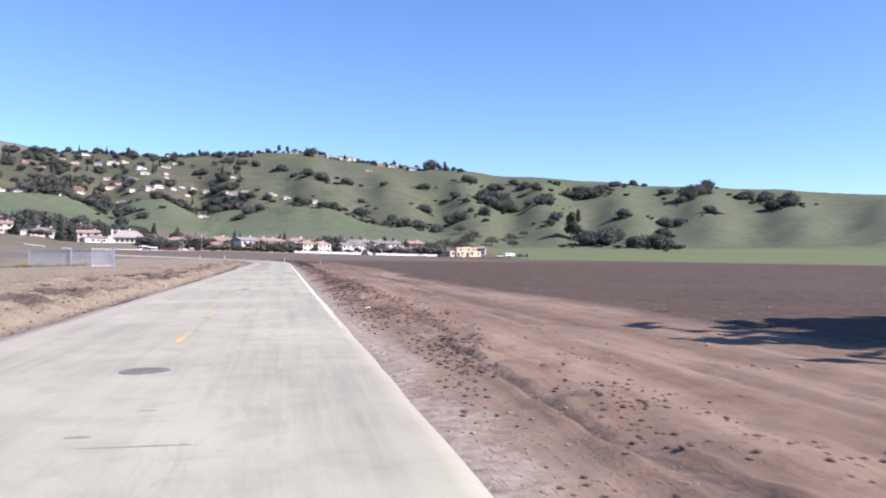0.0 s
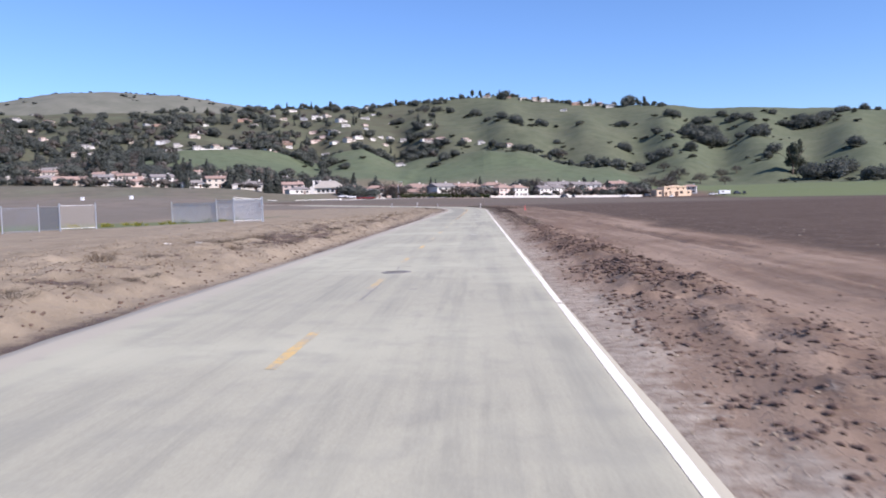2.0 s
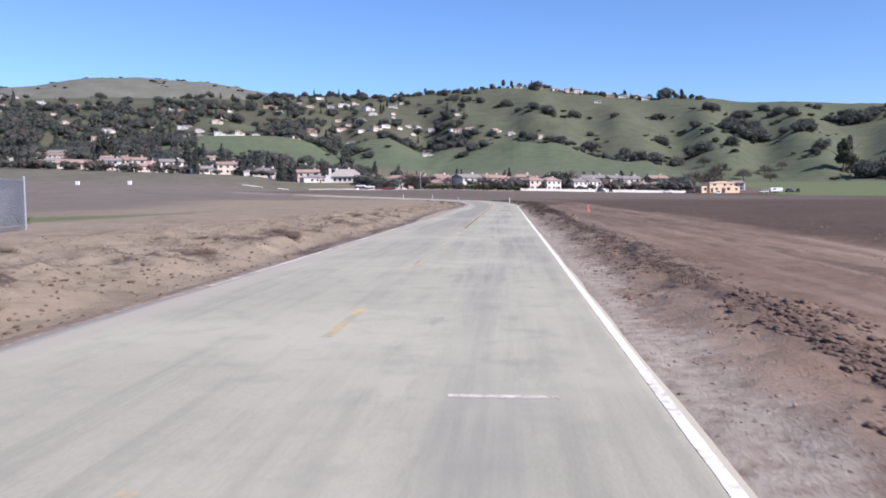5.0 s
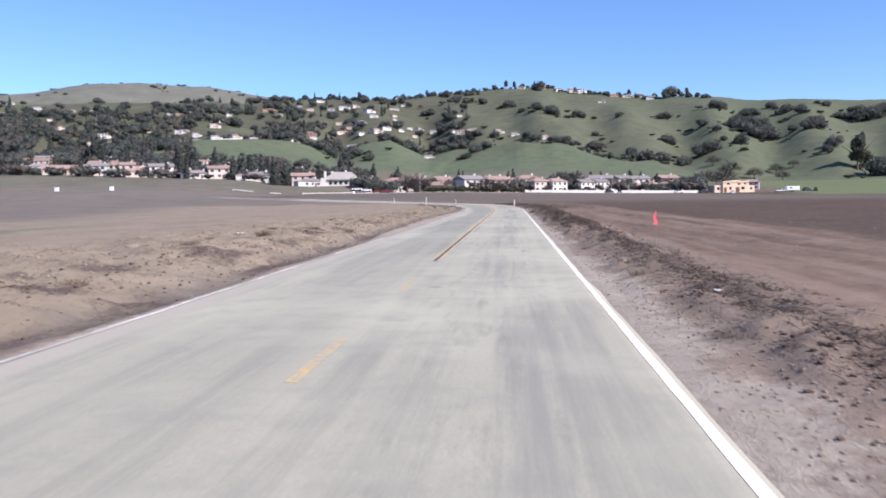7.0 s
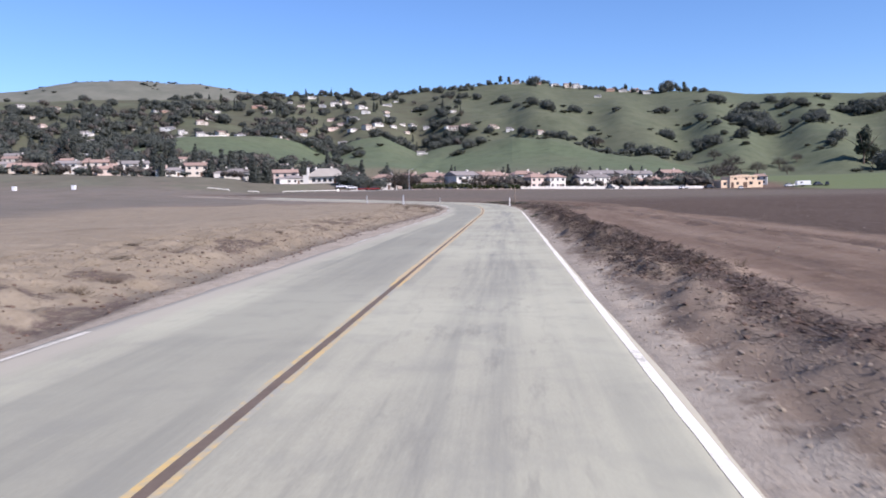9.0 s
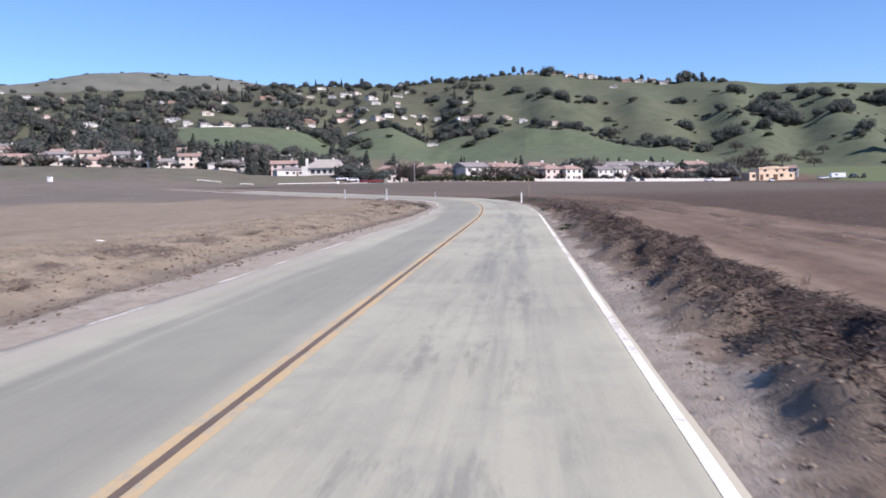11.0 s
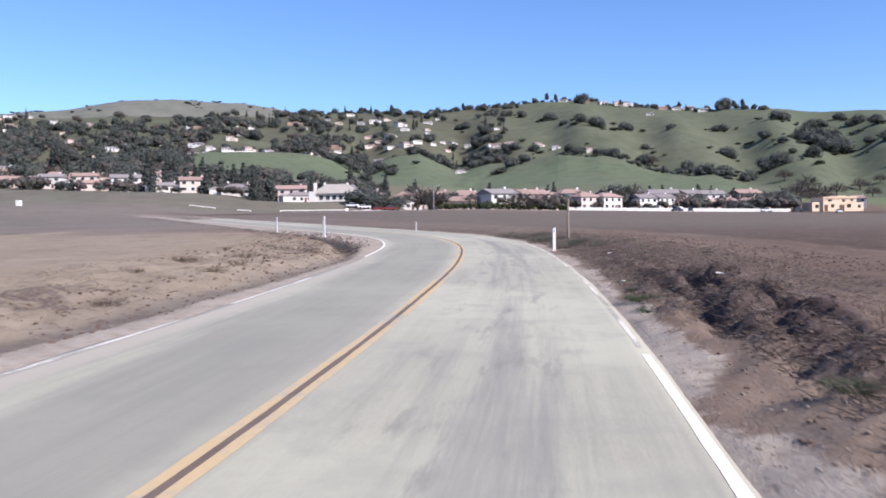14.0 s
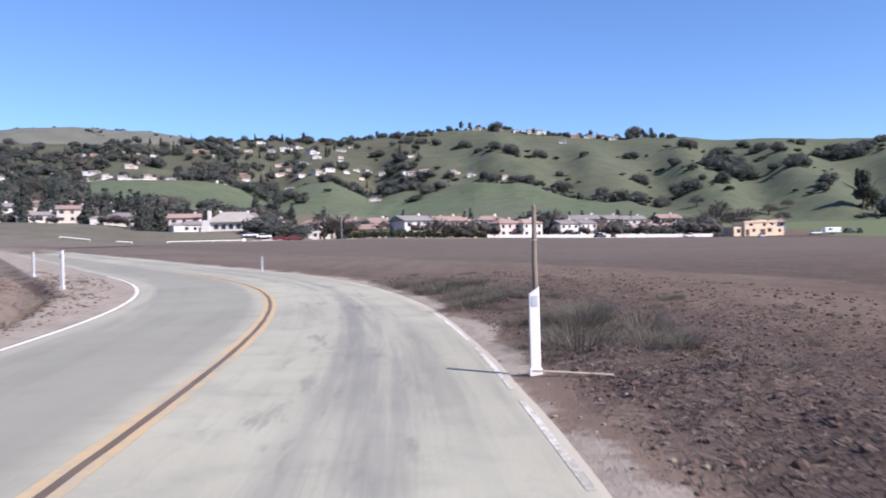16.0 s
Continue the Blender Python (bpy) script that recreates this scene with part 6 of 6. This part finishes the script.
def soil(n, y0, y1, d0, d1, s0, s1, power=2.2):
    out = []
    for _ in range(n):
        a, d = rnd_soil.uniform(y0, y1), rnd_soil.uniform(d0, d1)
        x, y, _z = on_road(a, d)
        out.append((x, y, s0 + (s1 - s0) * rnd_soil.random() ** power))
    return out


def soil_band(n, y0, y1, d0, spread, s0, s1, power=2.2):
    """Lumps gathered in patches about a line beside the road."""
    state = np.random.RandomState(n)
    a, d = state.uniform(y0, y1, n * 4), d0 + spread * state.normal(size=n * 4)
    keep = np.nonzero((np.abs(d) > 3.45) & (fbm(a / 2.6, d / 0.7, 3) > state.uniform(-0.25, 0.32, n * 4)))[0][:n]
    out = []
    for i in keep:
        x, y, _z = on_road(float(a[i]), float(d[i]))
        out.append((x, y, s0 + (s1 - s0) * rnd_soil.random() ** power))
    return out


strew("clods", CLOD, soil_band(3200, 2, 34, 4.9, 0.6, 0.006, 0.040, 2.8) + soil_band(1500, 9, 34, 4.2, 0.5, 0.006, 0.05, 2.6) + soil_band(9000, 32, 62, 4.75, 0.45, 0.008, 0.062, 2.6) + soil_band(1500, 2, 62, 5.6, 1.2, 0.008, 0.03, 2.5)
      + soil_band(5500, 55, 112, 4.75, 0.45, 0.006, 0.042, 2.6) + soil_band(12000, 100, 156, 4.7, 0.5, 0.006, 0.036, 2.6) + soil_band(5000, 152, 178, 5.0, 0.9, 0.006, 0.032, 2.4), 1,
      "dark lumps of earth along a ridge beside the road", "earth clods")
strew("dry_clods", DRY_CLOD, soil(3500, 2, 170, 3.15, 4.4, 0.005, 0.028, 2.6) + soil(3000, 2, 130, -7.5, -4.0, 0.008, 0.034, 3.0) + soil_band(8000, 20, 128, -6.4, 1.1, 0.008, 0.040, 2.6) + soil_band(2500, 120, 178, -6.4, 1.4, 0.006, 0.030, 2.6) + soil(500, 164, 200, -7.0, -4.2, 0.010, 0.05, 2.6) + soil_band(2000, 20, 120, -9.5, 1.8, 0.008, 0.040, 2.6)
      + soil(900, 4, 160, 7.0, 16, 0.010, 0.05, 3.0), 2, "dry pale lumps of earth beside the road", "earth clods")
strew("gravel", GRAVEL, soil(5500, 62, 112, 3.35, 4.7, 0.006, 0.022, 2.2) + soil(3500, 2, 62, 3.3, 4.6, 0.005, 0.018, 2.4) + soil(3000, 112, 165, 3.2, 4.0, 0.005, 0.016, 2.2), 5, "grey-brown gravel scattered over the sandy shoulder", "gravel")
strew("ditch_clods", CLOD, soil(8000, 2, 200, -6.0, -3.6, 0.008, 0.050, 2.6) + soil(1500, 160, 205, -8.5, -4.6, 0.012, 0.07, 2.4) + soil(4200, 158, 185, 3.7, 11, 0.012, 0.058, 2.3), 3, "dark crumbled earth along the road's bank", "earth clods")


def sticks(name, material, n, y0, y1, d0, d1, length, thick, seed, label):
    rnd = random.Random(seed)
    spots = [on_road(rnd.uniform(y0, y1), rnd.uniform(d0, d1)) for _ in range(n)]
    zs = ground_height(np.array([s[0] for s in spots]), np.array([s[1] for s in spots]))
    verts, faces = [], []
    for (x, y, _z), z in zip(spots, zs):
        a, l = rnd.uniform(0, 6.28), length * rnd.uniform(0.4, 1.2)
        w = Vector((math.cos(a), math.sin(a), rnd.uniform(-0.1, 0.55))).normalized() * l
        side = w.cross(Vector((0, 0, 1))).normalized() * thick
        up = Vector((0, 0, thick * 1.3))
        p = Vector((x, y, z + 0.01))
        k = len(verts)
        verts += [p - side, p + side, p + up, p + w - side * 0.6, p + w + side * 0.6, p + w + up * 0.7]
        faces += [(k, k + 1, k + 4, k + 3), (k + 1, k + 2, k + 5, k + 4), (k + 2, k, k + 3, k + 5)]
    tagged(mesh_ob(name, verts, faces, material), label, "stalks", kind="stuff")


sticks("stalks", STALK, 6000, 66, 112, 4.0, 6.1, 0.12, 0.0035, 9, "dead stalks and straw strewn over a dirt ridge")
sticks("stalks", STALK, 30000, 104, 170, 3.85, 5.6, 0.11, 0.0032, 4, "dead stalks and straw strewn over a dirt ridge")
sticks("brush", BRUSH, 16000, 100, 158, 3.9, 5.5, 0.17, 0.0045, 15, "dark dead brush tangled over a dirt ridge")
sticks("brush", BRUSH, 5000, 62, 101, 4.45, 5.3, 0.13, 0.004, 16, "dark dead brush tangled over a dirt ridge")
sticks("brush", BRUSH, 9000, 103, 136, 4.0, 5.5, 0.12, 0.0045, 17, "dark dead brush tangled over a dirt ridge")
sticks("debris", STALK, 26000, 150, 184, 3.5, 8.5, 0.10, 0.0035, 8, "dead stalks strewn over dark earth at the bend")
sticks("straw", DRY_WEED, 9000, 20, 185, -9.0, -4.5, 0.17, 0.005, 6, "dry straw along the road's bank")


def tuft_mesh(blades, height, spread, seed, width=0.012):
    rnd = random.Random(seed)
    verts, faces = [], []
    for _ in range(blades):
        a, r = rnd.uniform(0, 6.28), spread * math.sqrt(rnd.random()) * 0.5
        base = Vector((r * math.cos(a), r * math.sin(a), -0.02))
        lean = Vector((math.cos(a), math.sin(a), 0)) * rnd.uniform(0.1, 0.6) * spread
        h = height * rnd.uniform(0.45, 1.0)
        side = Vector((-math.sin(a), math.cos(a), 0)) * width * rnd.uniform(0.6, 1.3)
        mid, tip = base + lean * 0.4 + Vector((0, 0, h * 0.65)), base + lean + Vector((0, 0, h))
        k = len(verts)
        verts += [base - side, base + side, mid - side * 0.8, mid + side * 0.8, tip]
        faces += [(k, k + 1, k + 3, k + 2), (k + 2, k + 3, k + 4)]
    return verts, faces


def weed(kind, spots, label, group):
    mat, height, spread, blades, width = kind
    meshes = []
    for k in range(3):
        src = mesh_ob("weed_tuft", *tuft_mesh(blades, height, spread, 50 + k, width), mat)
        meshes.append(src.data)
        bpy.data.objects.remove(src)
    rnd = random.Random(len(spots))
    for x, y, s in spots:
        ob = new("weed_tuft", rnd.choice(meshes))
        ob.matrix_basis = place(x, y, rnd.uniform(0, 360), s)
        tagged(ob, label, "weed", group=group)


def spots_along(n, y0, y1, d0, d1, s0, s1, seed):
    rnd = random.Random(seed)
    out = []
    for _ in range(n):
        x, y, _z = on_road(rnd.uniform(y0, y1), rnd.uniform(d0, d1))
        out.append((x, y, rnd.uniform(s0, s1)))
    return out


weed((WEED, 0.26, 0.85, 300, 0.0028), spots_along(62, 168.5, 182, 3.55, 5.4, 0.5, 1.15, 1) + spots_along(24, 163, 186, 5.0, 9.0, 0.3, 0.65, 8), "grey-green weed tuft round the marker posts", "weeds at the bend")
weed((DRY_WEED, 0.24, 0.55, 220, 0.0026), spots_along(34, 20, 175, -7.6, -4.9, 0.5, 1.1, 2) + [(-5.9, 49.2, 1.5), (-5.7, 75.9, 1.1), (-6.3, 38.0, 1.2), (3.75, 88.2, 0.45), (4.1, 91.0, 0.4), (3.9, 80.5, 0.5)], "dry brown weed tuft on the roadside bank", "weeds on the bank")
weed((DEAD_WEED, 0.15, 0.6, 260, 0.0022), spots_along(22, 28, 62, -7.2, -4.6, 0.5, 1.3, 22) + spots_along(16, 62, 160, -7.8, -4.8, 0.4, 1.0, 23) + spots_along(10, 70, 112, 3.5, 4.4, 0.25, 0.6, 24), "dark dead weed clump on crumbled earth", "dead weeds")
weed((GREEN_WEED, 0.13, 0.65, 190, 0.007), [(3.45, 134.5, 0.8), (3.62, 134.75, 0.6), (4.0, 146.0, 0.5), (4.0, 150.5, 0.6), (3.36, 151.7, 0.5), (3.42, 152.7, 0.8), (3.30, 153.2, 0.45), (3.52, 155.9, 0.6), (3.44, 154.3, 0.4), (3.6, 158.6, 0.6)], "low fresh green weed on the sandy shoulder", "green weeds")
weed((STALK, 0.34, 0.5, 45, 0.005), spots_along(46, 92, 168, 4.1, 6.2, 0.3, 0.6, 14), "dead dark weed tuft on a dirt ridge", "weeds on the ridge")
weed((DRY_WEED, 0.5, 0.5, 40, 0.006), spots_along(22, 20, 160, 4.4, 6.2, 0.3, 0.6, 3), "dry brown weed tuft on a dirt ridge", "weeds on the ridge")
weed((YELLOW_WEED, 0.55, 0.9, 60, 0.02), [(-30.5 + 0.6 * k, 80.5 - 0.18 * k + 1.3 * math.sin(k * 1.3), 0.55 + 0.25 * math.sin(k * 2.1)) for k in range(27)], "yellow-flowering weed along a fence", "yellow weeds")
weed((WEED, 0.22, 0.6, 70, 0.006), spots_along(24, 168, 192, -8.5, -3.8, 0.5, 1.1, 5), "grey-green weed tuft inside the bend", "weeds at the bend")


def litter(x, y, size, seed):
    rnd = random.Random(seed)
    bm = bmesh.new()
    bmesh.ops.create_grid(bm, x_segments=5, y_segments=4, size=size)
    for v in bm.verts:
        v.co.z = size * rnd.uniform(0.05, 0.55)
        v.co.x += size * rnd.uniform(-0.15, 0.15)
        v.co.y *= rnd.uniform(0.55, 0.8)
    bmesh.ops.solidify(bm, geom=list(bm.faces), thickness=0.004)
    me = bpy.data.meshes.new("litter")
    bm.to_mesh(me)
    bm.free()
    me.materials.append(PAPER)
    ob = new("litter", me)
    ob.matrix_basis = place(x, y, rnd.uniform(0, 360), 1.0)
    tagged(ob, "crumpled scrap of dirty white litter on the earth", "litter", group="litter beside the road")


for k, (x, y, s) in enumerate(((4.15, 24.2, 0.09), (3.75, 163.9, 0.09), (4.05, 163.2, 0.06), (4.2, 126.6, 0.07), (-7.5, 93.3, 0.13), (4.0, 120.5, 0.06), (-6.6, 31.5, 0.10), (-7.0, 46.0, 0.12),
                               (-7.7, 45.2, 0.10), (4.6, 78.0, 0.07), (-9.0, 128.0, 0.12), (5.2, 101.0, 0.07), (-8.0, 110.0, 0.10), (4.95, 154.9, 0.07), (3.42, 156.3, 0.06))):
    litter(x, y, s, k)
